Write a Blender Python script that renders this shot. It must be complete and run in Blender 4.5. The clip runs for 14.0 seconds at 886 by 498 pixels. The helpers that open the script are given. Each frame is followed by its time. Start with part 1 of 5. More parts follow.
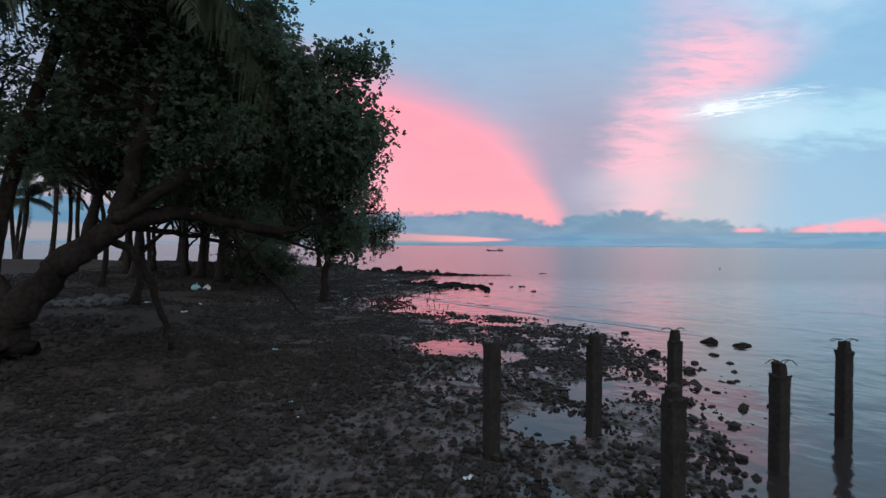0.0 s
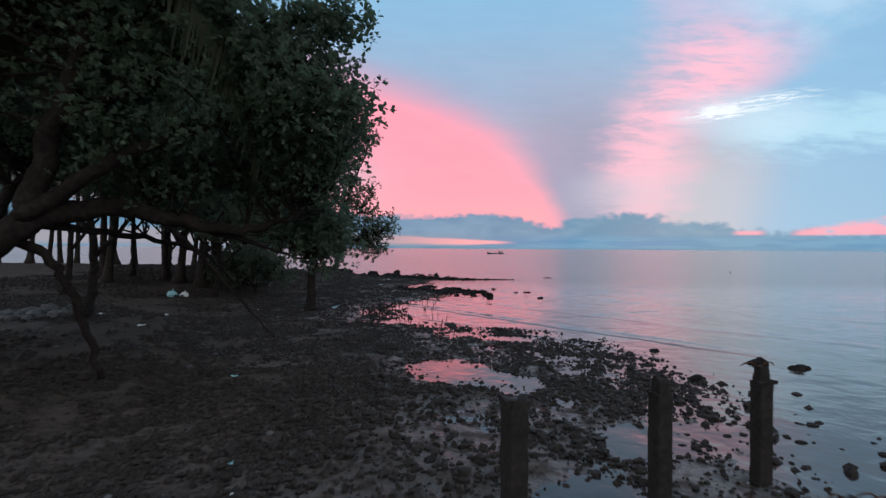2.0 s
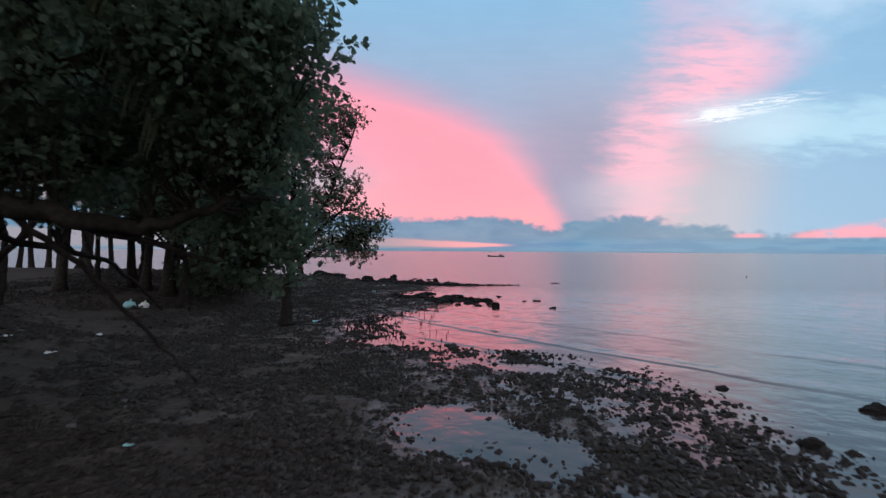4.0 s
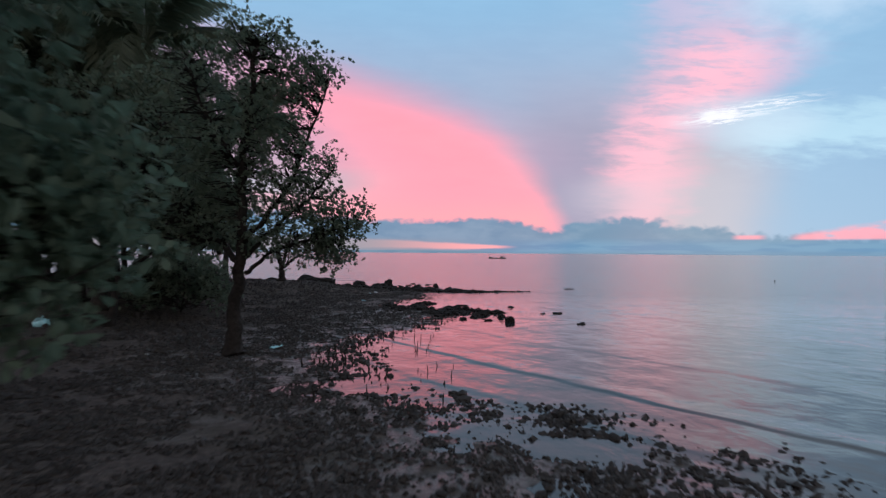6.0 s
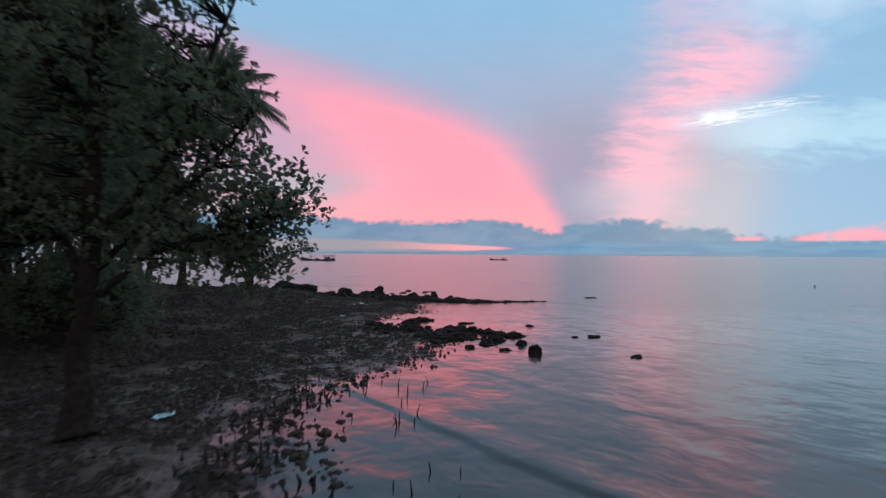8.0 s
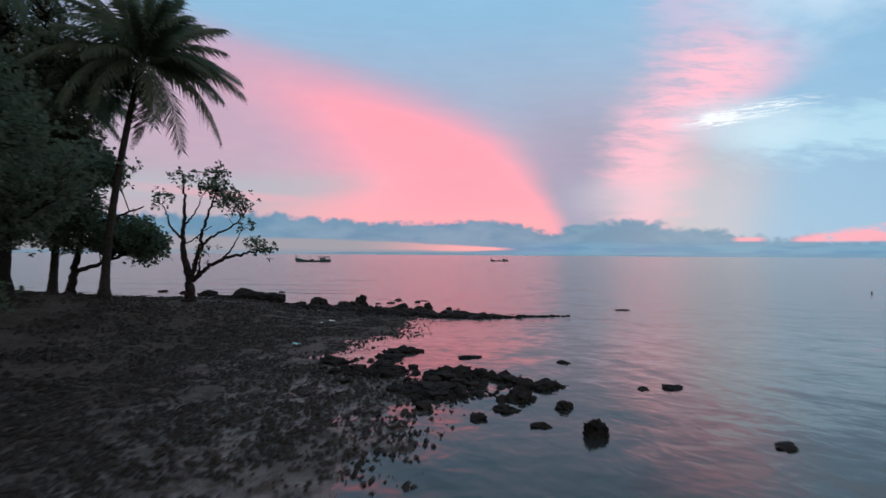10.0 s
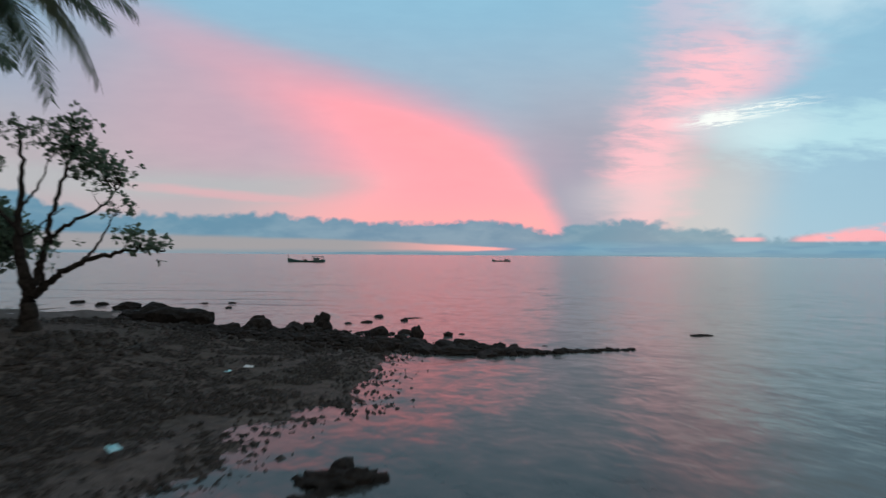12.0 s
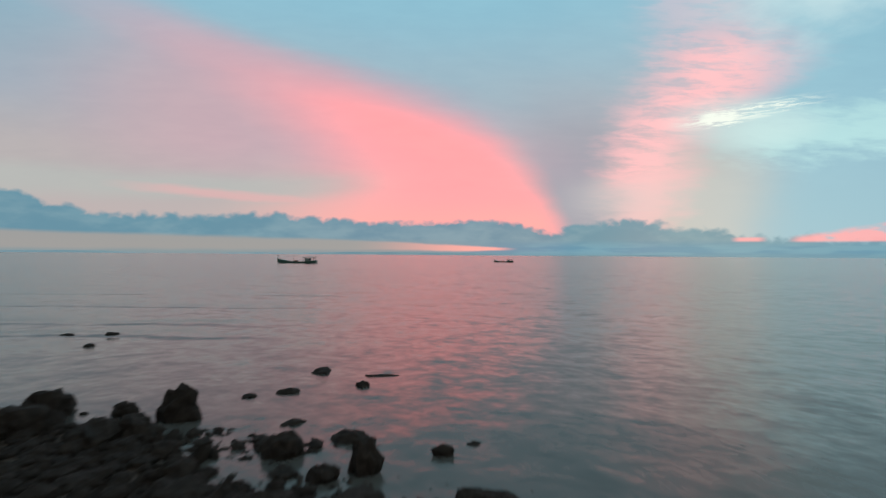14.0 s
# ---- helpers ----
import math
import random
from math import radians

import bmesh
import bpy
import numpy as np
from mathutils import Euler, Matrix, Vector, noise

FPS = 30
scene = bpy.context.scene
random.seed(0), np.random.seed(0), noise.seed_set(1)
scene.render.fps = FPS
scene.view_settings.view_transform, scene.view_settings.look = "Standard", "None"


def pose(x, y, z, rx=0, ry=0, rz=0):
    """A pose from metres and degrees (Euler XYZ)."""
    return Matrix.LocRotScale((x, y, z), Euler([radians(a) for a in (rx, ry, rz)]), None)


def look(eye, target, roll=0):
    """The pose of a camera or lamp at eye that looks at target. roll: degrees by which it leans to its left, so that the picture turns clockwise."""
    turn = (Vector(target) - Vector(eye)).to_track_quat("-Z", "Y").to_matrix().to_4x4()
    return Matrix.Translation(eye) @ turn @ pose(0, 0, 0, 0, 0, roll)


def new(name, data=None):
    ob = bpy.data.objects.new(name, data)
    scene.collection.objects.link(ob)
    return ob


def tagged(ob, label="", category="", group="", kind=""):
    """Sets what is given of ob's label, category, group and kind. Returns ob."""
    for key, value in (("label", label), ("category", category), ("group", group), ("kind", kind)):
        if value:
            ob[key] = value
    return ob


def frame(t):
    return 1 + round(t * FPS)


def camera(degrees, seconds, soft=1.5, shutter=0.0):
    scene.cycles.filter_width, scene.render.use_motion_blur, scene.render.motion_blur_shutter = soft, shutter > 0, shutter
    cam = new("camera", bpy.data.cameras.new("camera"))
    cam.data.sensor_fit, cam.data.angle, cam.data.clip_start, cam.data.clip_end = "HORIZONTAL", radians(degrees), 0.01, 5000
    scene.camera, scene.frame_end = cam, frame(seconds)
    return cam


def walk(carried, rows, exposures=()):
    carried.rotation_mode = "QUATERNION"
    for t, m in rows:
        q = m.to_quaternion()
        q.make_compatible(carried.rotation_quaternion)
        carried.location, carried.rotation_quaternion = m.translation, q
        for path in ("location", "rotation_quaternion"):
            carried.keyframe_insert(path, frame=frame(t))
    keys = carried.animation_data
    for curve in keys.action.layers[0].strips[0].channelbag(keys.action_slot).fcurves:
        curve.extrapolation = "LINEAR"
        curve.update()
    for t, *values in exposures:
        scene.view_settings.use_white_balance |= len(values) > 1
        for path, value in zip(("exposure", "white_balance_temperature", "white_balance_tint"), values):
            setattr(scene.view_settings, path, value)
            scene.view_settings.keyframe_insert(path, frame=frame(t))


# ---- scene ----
cam = camera(78.0, 14.0, soft=1.4, shutter=0.7)

PATH = [
    (0.0, pose(0.000, 0.000, 2.486, 89.633, -0.42, 0)),
    (0.5, pose(0.007, 0.467, 2.481, 89.706, -0.42, 0)),
    (1.0, pose(0.010, 1.005, 2.476, 89.779, -0.42, 0)),
    (1.5, pose(0.014, 1.614, 2.475, 89.852, -0.42, 0)),
    (2.0, pose(0.036, 2.260, 2.486, 89.925, -0.42, 0)),
    (2.5, pose(0.066, 2.984, 2.503, 89.998, -0.42, 0)),
    (3.0, pose(0.090, 3.775, 2.513, 90.071, -0.42, 0)),
    (5.5, pose(-0.014, 8.903, 2.525, 90.352, -0.42, 0)),
    (6.0, pose(-0.012, 10.271, 2.535, 90.387, -0.42, 0)),
    (6.5, pose(-0.006, 11.616, 2.548, 90.423, -0.42, 0)),
    (7.0, pose(0.001, 12.989, 2.564, 90.459, -0.42, 0)),
    (7.5, pose(0.007, 14.451, 2.584, 90.495, -0.42, 0)),
    (8.0, pose(0.006, 15.921, 2.605, 90.530, -0.42, 0)),
    (10.5, pose(0.228, 24.232, 2.662, 90.604, -0.42, 0)),
    (11.0, pose(0.262, 26.322, 2.664, 90.604, -0.42, 0)),
    (11.5, pose(0.289, 28.495, 2.660, 90.604, -0.42, 0)),
    (12.0, pose(0.303, 30.804, 2.654, 90.604, -0.42, 0)),
    (12.5, pose(0.316, 33.256, 2.659, 90.604, -0.42, 0)),
    (13.0, pose(0.337, 35.779, 2.695, 90.604, -0.42, 0)),
    (13.5, pose(0.382, 38.385, 2.752, 90.604, -0.42, 0)),
    (14.0, pose(0.470, 40.993, 2.810, 90.604, -0.42, 0)),
]
walk(cam, PATH, [(0.0, 0.09, 6150, 9), (6.5, 0.09, 6300, 15), (8.0, 0.08, 6300, 14), (11.0, 0.07, 6450, 8), (14.0, 0.05, 7000, -2)])

# ---- world and sun ----
def lin(r, g, b):
    """Display colour 0..255 to linear RGBA."""
    f = lambda c: c / 12.92 if c <= 0.04045 else ((c + 0.055) / 1.055) ** 2.4
    return (f(r / 255), f(g / 255), f(b / 255), 1.0)


class Nodes:
    """A short hand for node trees."""

    def __init__(self, tree):
        self.tree = tree
        tree.nodes.clear()

    def add(self, kind, **props):
        n = self.tree.nodes.new(kind)
        for k, v in props.items():
            if k == "operation":
                n.operation = v
            elif k == "blend_type":
                n.blend_type = v
            elif k == "data_type":
                n.data_type = v
        return n

    def put(self, socket, v):
        if isinstance(v, bpy.types.NodeSocket):
            self.tree.links.new(v, socket)
        elif v is not None:
            socket.default_value = v

    def m(self, op, a, b=None, c=None):
        n = self.add("ShaderNodeMath", operation=op)
        for k, v in enumerate((a, b, c)):
            self.put(n.inputs[k], v)
        return n.outputs[0]

    def step(self, v, lo, hi, a=0.0, b=1.0):
        n = self.add("ShaderNodeMapRange")
        n.interpolation_type = "SMOOTHSTEP"
        for k, x in zip((0, 1, 2, 3, 4), (v, lo, hi, a, b)):
            self.put(n.inputs[k], x)
        return n.outputs[0]

    def mix(self, f, a, b, blend="MIX"):
        n = self.add("ShaderNodeMix", data_type="RGBA", blend_type=blend)
        self.put(n.inputs[0], f), self.put(n.inputs[6], a), self.put(n.inputs[7], b)
        return n.outputs[2]

    def noise(self, vec, scale, detail=4.0, rough=0.5, distort=0.0):
        n = self.add("ShaderNodeTexNoise")
        self.put(n.inputs["Vector"], vec)
        n.inputs["Scale"].default_value, n.inputs["Detail"].default_value = scale, detail
        n.inputs["Roughness"].default_value, n.inputs["Distortion"].default_value = rough, distort
        return n.outputs[0]

    def xyz(self, x, y, z=0.0):
        n = self.add("ShaderNodeCombineXYZ")
        for k, v in enumerate((x, y, z)):
            self.put(n.inputs[k], v)
        return n.outputs[0]

    def curve(self, v, points):
        """A piecewise smooth function of v through the points (in, out)."""
        lo, hi = points[0][0], points[-1][0]
        outs = [p[1] for p in points]
        a, b = min(outs), max(outs) + 1e-6
        n = self.add("ShaderNodeMapRange")
        for k, x in zip((0, 1, 2, 3, 4), (v, lo, hi, 0.0, 1.0)):
            self.put(n.inputs[k], x)
        r = self.add("ShaderNodeValToRGB")
        r.color_ramp.interpolation = "CARDINAL" if len(points) > 3 else "EASE"
        while len(r.color_ramp.elements) < len(points):
            r.color_ramp.elements.new(0.5)
        for e, (p, o) in zip(r.color_ramp.elements, points):
            g = (o - a) / (b - a)
            e.position, e.color = (p - lo) / (hi - lo), (g, g, g, 1)
        self.put(r.inputs[0], n.outputs[0])
        return self.m("MULTIPLY_ADD", r.outputs[0], b - a, a)


SUN_AZ, SUN_EL = 27.0, 13.5
world = bpy.data.worlds.new("dusk_sky")
scene.world = world
world.use_nodes = True
W = Nodes(world.node_tree)
way = W.add("ShaderNodeTexCoord").outputs["Generated"]
sep = W.add("ShaderNodeSeparateXYZ")
W.put(sep.inputs[0], way)
dx, dy, dz = sep.outputs
az = W.m("MULTIPLY", W.m("ARCTAN2", dx, dy), 57.2958)
el = W.m("MULTIPLY", W.m("ARCSINE", dz), 57.2958)
flat = W.xyz(az, W.m("MULTIPLY", el, 2.0), 0.0)
ahead = W.m("ADD", W.m("ABSOLUTE", dy), 0.02)
lu, lv = W.m("MULTIPLY", W.m("DIVIDE", dx, ahead), 57.2958), W.m("MULTIPLY", W.m("DIVIDE", dz, ahead), 57.2958)
n_big = W.m("SUBTRACT", W.noise(flat, 0.055, 3.0, 0.5), 0.5)
n_mid = W.m("SUBTRACT", W.noise(flat, 0.16, 5.0, 0.55), 0.5)
streak = W.m("SUBTRACT", W.noise(W.xyz(W.m("MULTIPLY", lu, 0.55), W.m("MULTIPLY_ADD", lu, 0.06, W.m("MULTIPLY", lv, 2.6)), 3.0), 0.42, 6.0, 0.6, 0.3), 0.5)
azw = W.m("MULTIPLY_ADD", n_big, 6.0, az)
elw = W.m("MULTIPLY_ADD", n_big, 3.0, el)

# base: grey-lavender low, clear blue above
col = W.mix(W.step(elw, 6.0, 15.0), lin(193, 186, 192), lin(166, 180, 202))
col = W.mix(W.step(elw, 13.0, 26.0), col, lin(144, 190, 220))
dusky = W.m("MULTIPLY", W.step(azw, -8.0, -26.0), W.step(elw, 24.0, 12.0))
col = W.mix(W.m("MULTIPLY", dusky, 0.75), col, lin(172, 175, 186))
left_blue = W.m("MULTIPLY", W.step(azw, -24.0, -40.0), W.step(elw, 9.0, 15.0))
col = W.mix(W.m("MULTIPLY", left_blue, 0.6), col, lin(136, 172, 202))
col = W.mix(W.m("MULTIPLY", W.step(azw, 24.0, 34.0), 0.85), col, lin(142, 190, 220))
gap = W.m("MULTIPLY", W.step(W.m("ABSOLUTE", W.m("SUBTRACT", azw, 13.0)), 9.0, 1.0), W.step(elw, 19.0, 9.0))
col = W.mix(gap, col, lin(163, 160, 182))
# bright pale veil on the sunward side
veil = W.m("MULTIPLY", W.step(W.m("ABSOLUTE", W.m("SUBTRACT", W.m("MULTIPLY_ADD", streak, 5.0, el), 10.8)), 3.2, 0.2), W.step(az, 24.0, 32.0))
col = W.mix(W.m("MULTIPLY", veil, 0.7), col, lin(190, 230, 242))
high = W.m("MULTIPLY", W.step(W.m("MULTIPLY_ADD", n_mid, 10.0, el), 17.0, 23.0), W.step(azw, 23.0, 31.0))
col = W.mix(W.m("MULTIPLY", high, 0.65), col, lin(204, 226, 242))
warm = W.m("MULTIPLY", W.step(W.m("ABSOLUTE", W.m("SUBTRACT", azw, 26.0)), 6.0, 1.0), W.step(el, 11.0, 6.0))
col = W.mix(W.m("MULTIPLY", warm, 0.6), col, lin(190, 195, 206))

# pink fan with a soft left side and a firm, arched right side
edge = W.curve(el, [(3.0, 12.2), (6.2, 10.6), (9.7, 8.6), (12.3, 5.6), (14.8, 0.8), (17.2, -5.4), (18.7, -11.5), (20.0, -19.0), (23.0, -34.0)])
inside = W.m("SUBTRACT", edge, W.m("MULTIPLY_ADD", n_mid, 2.2, az))
soft_edge = W.curve(el, [(3.0, 2.4), (8.0, 4.0), (13.0, 8.5), (18.0, 16.0)])
fan = W.m("MULTIPLY", W.step(inside, W.curve(el, [(3.0, -1.6), (9.0, -2.2), (14.0, -4.0), (20.0, -6.0)]), soft_edge), W.step(inside, W.curve(el, [(3.0, 36.0), (9.0, 28.0), (14.0, 26.0), (19.0, 22.0)]), W.curve(el, [(3.0, 12.0), (7.0, 8.0), (12.0, 8.0), (19.0, 3.0)]), 0.07, 1.0))
fan = W.m("MULTIPLY", fan, W.step(elw, 20.5, 13.0, 0.12, 1.0))
lull = W.m("MULTIPLY", W.step(W.m("ABSOLUTE", W.m("SUBTRACT", W.m("MULTIPLY_ADD", az, -0.04, elw), 7.6)), 1.9, 0.3), W.step(azw, -4.0, -15.0))
fan = W.m("MULTIPLY", fan, W.m("MULTIPLY_ADD", lull, -0.7, 1.0))
halo = W.m("MULTIPLY", W.step(inside, -9.0, 6.0), W.m("MULTIPLY", W.step(azw, -40.0, -22.0), W.m("MULTIPLY", W.step(elw, 30.0, 18.0), W.step(elw, 5.0, 11.0))))
col = W.mix(W.m("MULTIPLY", halo, 0.68), col, lin(202, 168, 190))
col = W.mix(W.m("MULTIPLY", lull, 0.75), col, lin(184, 186, 193))
ribbon = W.m("MULTIPLY", W.step(W.m("ABSOLUTE", W.m("SUBTRACT", W.m("MULTIPLY_ADD", az, 0.05, W.m("MULTIPLY_ADD", streak, 0.8, el)), 4.6)), 0.8, 0.1), W.m("MULTIPLY", W.step(az, -34.0, -24.0), W.step(az, 0.0, -10.0)))
fan = W.m("MAXIMUM", fan, W.m("MULTIPLY", ribbon, 0.3))
col = W.mix(fan, col, (1.22, 0.38, 0.45, 1))

# pink column, broken into streaks above
mid = W.curve(el, [(3.0, 20.0), (7.0, 20.2), (10.0, 20.4), (12.5, 21.8), (15.0, 25.4), (17.5, 27.0), (21.0, 25.2), (30.0, 23.5)])
wide = W.curve(el, [(3.0, 2.8), (7.0, 4.0), (10.0, 4.2), (13.0, 4.6), (15.5, 6.2), (17.5, 6.0), (21.0, 4.6), (30.0, 4.4)])
off = W.m("ABSOLUTE", W.m("SUBTRACT", W.m("MULTIPLY_ADD", streak, 4.0, W.m("MULTIPLY_ADD", n_mid, 3.0, az)), mid))
column = W.step(off, W.m("MULTIPLY", wide, 1.6), W.m("MULTIPLY", wide, 0.1))
torn = W.step(W.m("MULTIPLY_ADD", streak, 2.6, 0.5), 0.05, 0.75, 0.42, 1.0)
torn = W.m("MAXIMUM", torn, W.step(el, 10.0, 7.5))
column = W.m("MULTIPLY", W.m("MULTIPLY", column, torn), W.m("MULTIPLY", W.step(elw, 22.0, 17.5, 0.32, 1.0), W.step(el, 4.0, 10.0, 0.7, 1.0)))
col = W.mix(W.m("MULTIPLY", column, 0.82), col, (1.12, 0.53, 0.62, 1))
pale = W.m("MULTIPLY", W.step(W.m("ABSOLUTE", W.m("SUBTRACT", azw, 18.0)), 8.0, 1.0), W.step(W.m("ABSOLUTE", W.m("SUBTRACT", W.m("MULTIPLY_ADD", streak, 3.0, el), 5.6)), 3.2, 0.3))
col = W.mix(W.m("MULTIPLY", pale, 0.4), col, lin(212, 204, 214))
# thin bright streaks where the sun stands behind the veil
fine = W.noise(W.xyz(W.m("MULTIPLY", lu, 0.75), W.m("MULTIPLY_ADD", lu, -1.0, W.m("MULTIPLY", lv, 7.5)), 5.0), 0.5, 5.0, 0.62, 0.5)
sun_off = W.m("ABSOLUTE", W.m("SUBTRACT", lv, W.m("MULTIPLY_ADD", W.m("SUBTRACT", lu, 29.0), 0.19, 14.5)))
glare = W.m("MULTIPLY", W.step(sun_off, W.curve(lu, [(22.0, 0.5), (27.0, 1.2), (31.0, 1.25), (40.0, 0.9)]), 0.1), W.m("MULTIPLY", W.step(lu, 22.5, 28.0), W.step(lu, 41.0, 33.0)))
glare = W.m("MULTIPLY", glare, W.step(fine, 0.43, 0.6))
core = W.step(W.m("ADD", W.m("POWER", W.m("MULTIPLY", W.m("SUBTRACT", lu, 28.4), 0.42), 2.0), W.m("POWER", W.m("MULTIPLY", W.m("SUBTRACT", W.m("MULTIPLY_ADD", W.m("SUBTRACT", fine, 0.5), 4.0, lv), 14.1), 1.7), 2.0)), 1.3, 0.2)
soft_glow = W.step(W.m("ADD", W.m("POWER", W.m("MULTIPLY", W.m("SUBTRACT", lu, 31.0), 0.13), 2.0), W.m("POWER", W.m("MULTIPLY", W.m("SUBTRACT", lv, 13.8), 0.36), 2.0)), 1.6, 0.0)
col = W.mix(W.m("MULTIPLY", soft_glow, 0.45), col, lin(214, 234, 244))
col = W.mix(W.m("MAXIMUM", glare, W.m("MULTIPLY", core, 0.9)), col, lin(250, 254, 255))

# low bank of blue-grey cloud with a ragged top, lit pink from behind
glow = W.m("MULTIPLY", W.step(el, 6.5, 2.6), W.step(az, 13.0, 9.0))
col = W.mix(W.m("MULTIPLY", W.m("MULTIPLY", glow, 0.5), W.step(az, -26.0, -6.0, 0.15, 1.0)), col, lin(255, 178, 176))
billow = W.m("ABSOLUTE", W.m("SUBTRACT", W.noise(W.xyz(az, W.m("MULTIPLY", el, 1.3), 7.0), 0.36, 2.0, 0.5), 0.5))
puff = W.m("ABSOLUTE", W.m("SUBTRACT", W.noise(W.xyz(az, W.m("MULTIPLY", el, 1.3), 1.0), 0.8, 3.0, 0.5), 0.5))
bump = W.m("SUBTRACT", W.m("MULTIPLY_ADD", puff, 0.5, W.m("MULTIPLY", billow, 1.1)), 0.12)
top = W.m("MULTIPLY_ADD", bump, 2.5, W.curve(az, [(-60.0, 5.6), (-39.0, 5.4), (-35.0, 4.0), (-27.0, 3.6), (-19.0, 4.0), (-11.0, 3.6), (-3.0, 3.5), (5.6, 3.8), (9.0, 3.1), (11.7, 2.5), (14.0, 3.3), (19.6, 3.6), (22.2, 3.0), (26.0, 2.7), (29.0, 1.9), (60.0, 1.4)]))
bank = W.step(W.m("SUBTRACT", top, el), -0.2, 0.5)
tone = W.noise(W.xyz(az, W.m("MULTIPLY", el, 2.6), 2.0), 0.26, 4.0, 0.5)
bank_col = W.mix(W.step(tone, 0.34, 0.68), lin(96, 141, 170), lin(120, 156, 180))
bank_col = W.mix(W.step(W.m("SUBTRACT", top, el), 1.2, 0.1, 0.0, 0.5), bank_col, lin(92, 142, 172))
bank_col = W.mix(W.step(el, 1.8, 0.7), bank_col, W.mix(W.step(azw, -8.0, 12.0), lin(138, 150, 163), W.mix(W.step(W.noise(W.xyz(az, W.m("MULTIPLY", el, 9.0), 4.0), 0.22, 3.0, 0.5), 0.4, 0.6), lin(78, 140, 178), lin(98, 154, 186))))
col = W.mix(W.m("MULTIPLY", bank, 0.95), col, bank_col)
# clear pink strips under and beside the bank
strip_mid = W.m("MULTIPLY_ADD", n_mid, 0.5, W.curve(az, [(-60.0, 1.05), (-20.0, 1.0), (-8.0, 0.88), (7.5, 0.66)]))
strip = W.m("MULTIPLY", W.step(W.m("ABSOLUTE", W.m("SUBTRACT", el, strip_mid)), W.curve(az, [(-60.0, 0.95), (-20.0, 0.9), (-8.0, 0.62), (2.0, 0.42), (7.5, 0.2)]), W.curve(az, [(-60.0, 0.6), (-8.0, 0.3), (2.0, 0.15), (7.5, 0.02)])), W.step(az, 8.0, 5.0))
strip_col = W.mix(W.step(az, -10.0, 6.0), lin(162, 157, 164), (1.12, 0.42, 0.42, 1))
col = W.mix(W.m("MULTIPLY", strip, 0.92), col, strip_col)
lid = W.curve(az, [(30.0, 1.4), (33.0, 1.9), (36.0, 2.5), (39.0, 3.0), (60.0, 4.0)])
right = W.m("MULTIPLY", W.m("MULTIPLY", W.step(el, 1.25, 1.5), W.step(W.m("MULTIPLY_ADD", n_mid, 0.8, W.m("SUBTRACT", lid, el)), -0.1, 0.5)), W.m("MULTIPLY", W.step(az, 32.0, 33.4), W.step(az, 60.0, 46.0)))
right = W.m("MULTIPLY", right, W.step(tone, 0.66, 0.56, 0.25, 1.0))
dash = W.m("MULTIPLY", W.step(W.m("ABSOLUTE", W.m("SUBTRACT", el, 1.6)), 0.3, 0.06), W.step(W.m("ABSOLUTE", W.m("SUBTRACT", az, 29.2)), 1.6, 0.6))
col = W.mix(W.m("MULTIPLY", W.m("MAXIMUM", right, dash), 0.88), col, lin(254, 168, 182))
haze = W.step(el, 0.5, 0.0)
col = W.mix(W.m("MULTIPLY", haze, W.step(az, -2.0, 9.0, 0.15, 0.6)), col, lin(100, 146, 174))

# soft mottling of the thin cloud
wisp = W.step(W.m("ADD", W.m("MULTIPLY", streak, 0.9), W.m("MULTIPLY", n_mid, 0.8)), -0.35, 0.35, 0.0, 1.0)
col = W.mix(W.m("MULTIPLY", W.step(el, 4.0, 8.0), 0.24), col, W.mix(wisp, (0.82, 0.85, 0.9, 1), (1.06, 1.06, 1.05, 1)), "MULTIPLY")
# the unseen rear of the dome, away from the sunset, is raised as warm fill light
back_fill = W.step(dy, 0.35, -0.5)
col = W.mix(back_fill, col, (0.9, 0.82, 0.8, 1))
col = W.mix(W.step(el, 34.0, 75.0), col, lin(156, 184, 210))
nish = W.add("ShaderNodeTexSky")
nish.sky_type, nish.sun_disc = "NISHITA", False
nish.sun_elevation, nish.sun_rotation = radians(SUN_EL), radians(SUN_AZ)
air = W.add("ShaderNodeBackground")
air.inputs[1].default_value = 0.05
W.put(air.inputs[0], nish.outputs[0])
cloud = W.add("ShaderNodeBackground")
W.put(cloud.inputs[0], col)
cloud.inputs[1].default_value = 1.0
both = W.add("ShaderNodeMixShader")
both.inputs[0].default_value = 0.97
W.put(both.inputs[1], air.outputs[0]), W.put(both.inputs[2], cloud.outputs[0])
W.put(W.add("ShaderNodeOutputWorld").inputs[0], both.outputs[0])

sun = new("sun", bpy.data.lights.new("sun", "SUN"))
sun.data.energy, sun.data.angle, sun.data.color = 0.25, radians(170), (1.0, 0.86, 0.84)
sd = Vector((math.sin(radians(SUN_AZ)) * math.cos(radians(SUN_EL)), math.cos(radians(SUN_AZ)) * math.cos(radians(SUN_EL)), math.sin(radians(SUN_EL))))
sun.matrix_world = look(sd * 100, (0, 0, 0))


# ---- materials ----
def material(name, build):
    mat = bpy.data.materials.new(name)
    mat.use_nodes = True
    g = Nodes(mat.node_tree)
    p = g.add("ShaderNodeBsdfPrincipled")
    out = g.add("ShaderNodeOutputMaterial")
    g.put(out.inputs[0], p.outputs[0])
    pos = g.add("ShaderNodeTexCoord").outputs["Object"]
    build(g, p.inputs, pos)
    return mat


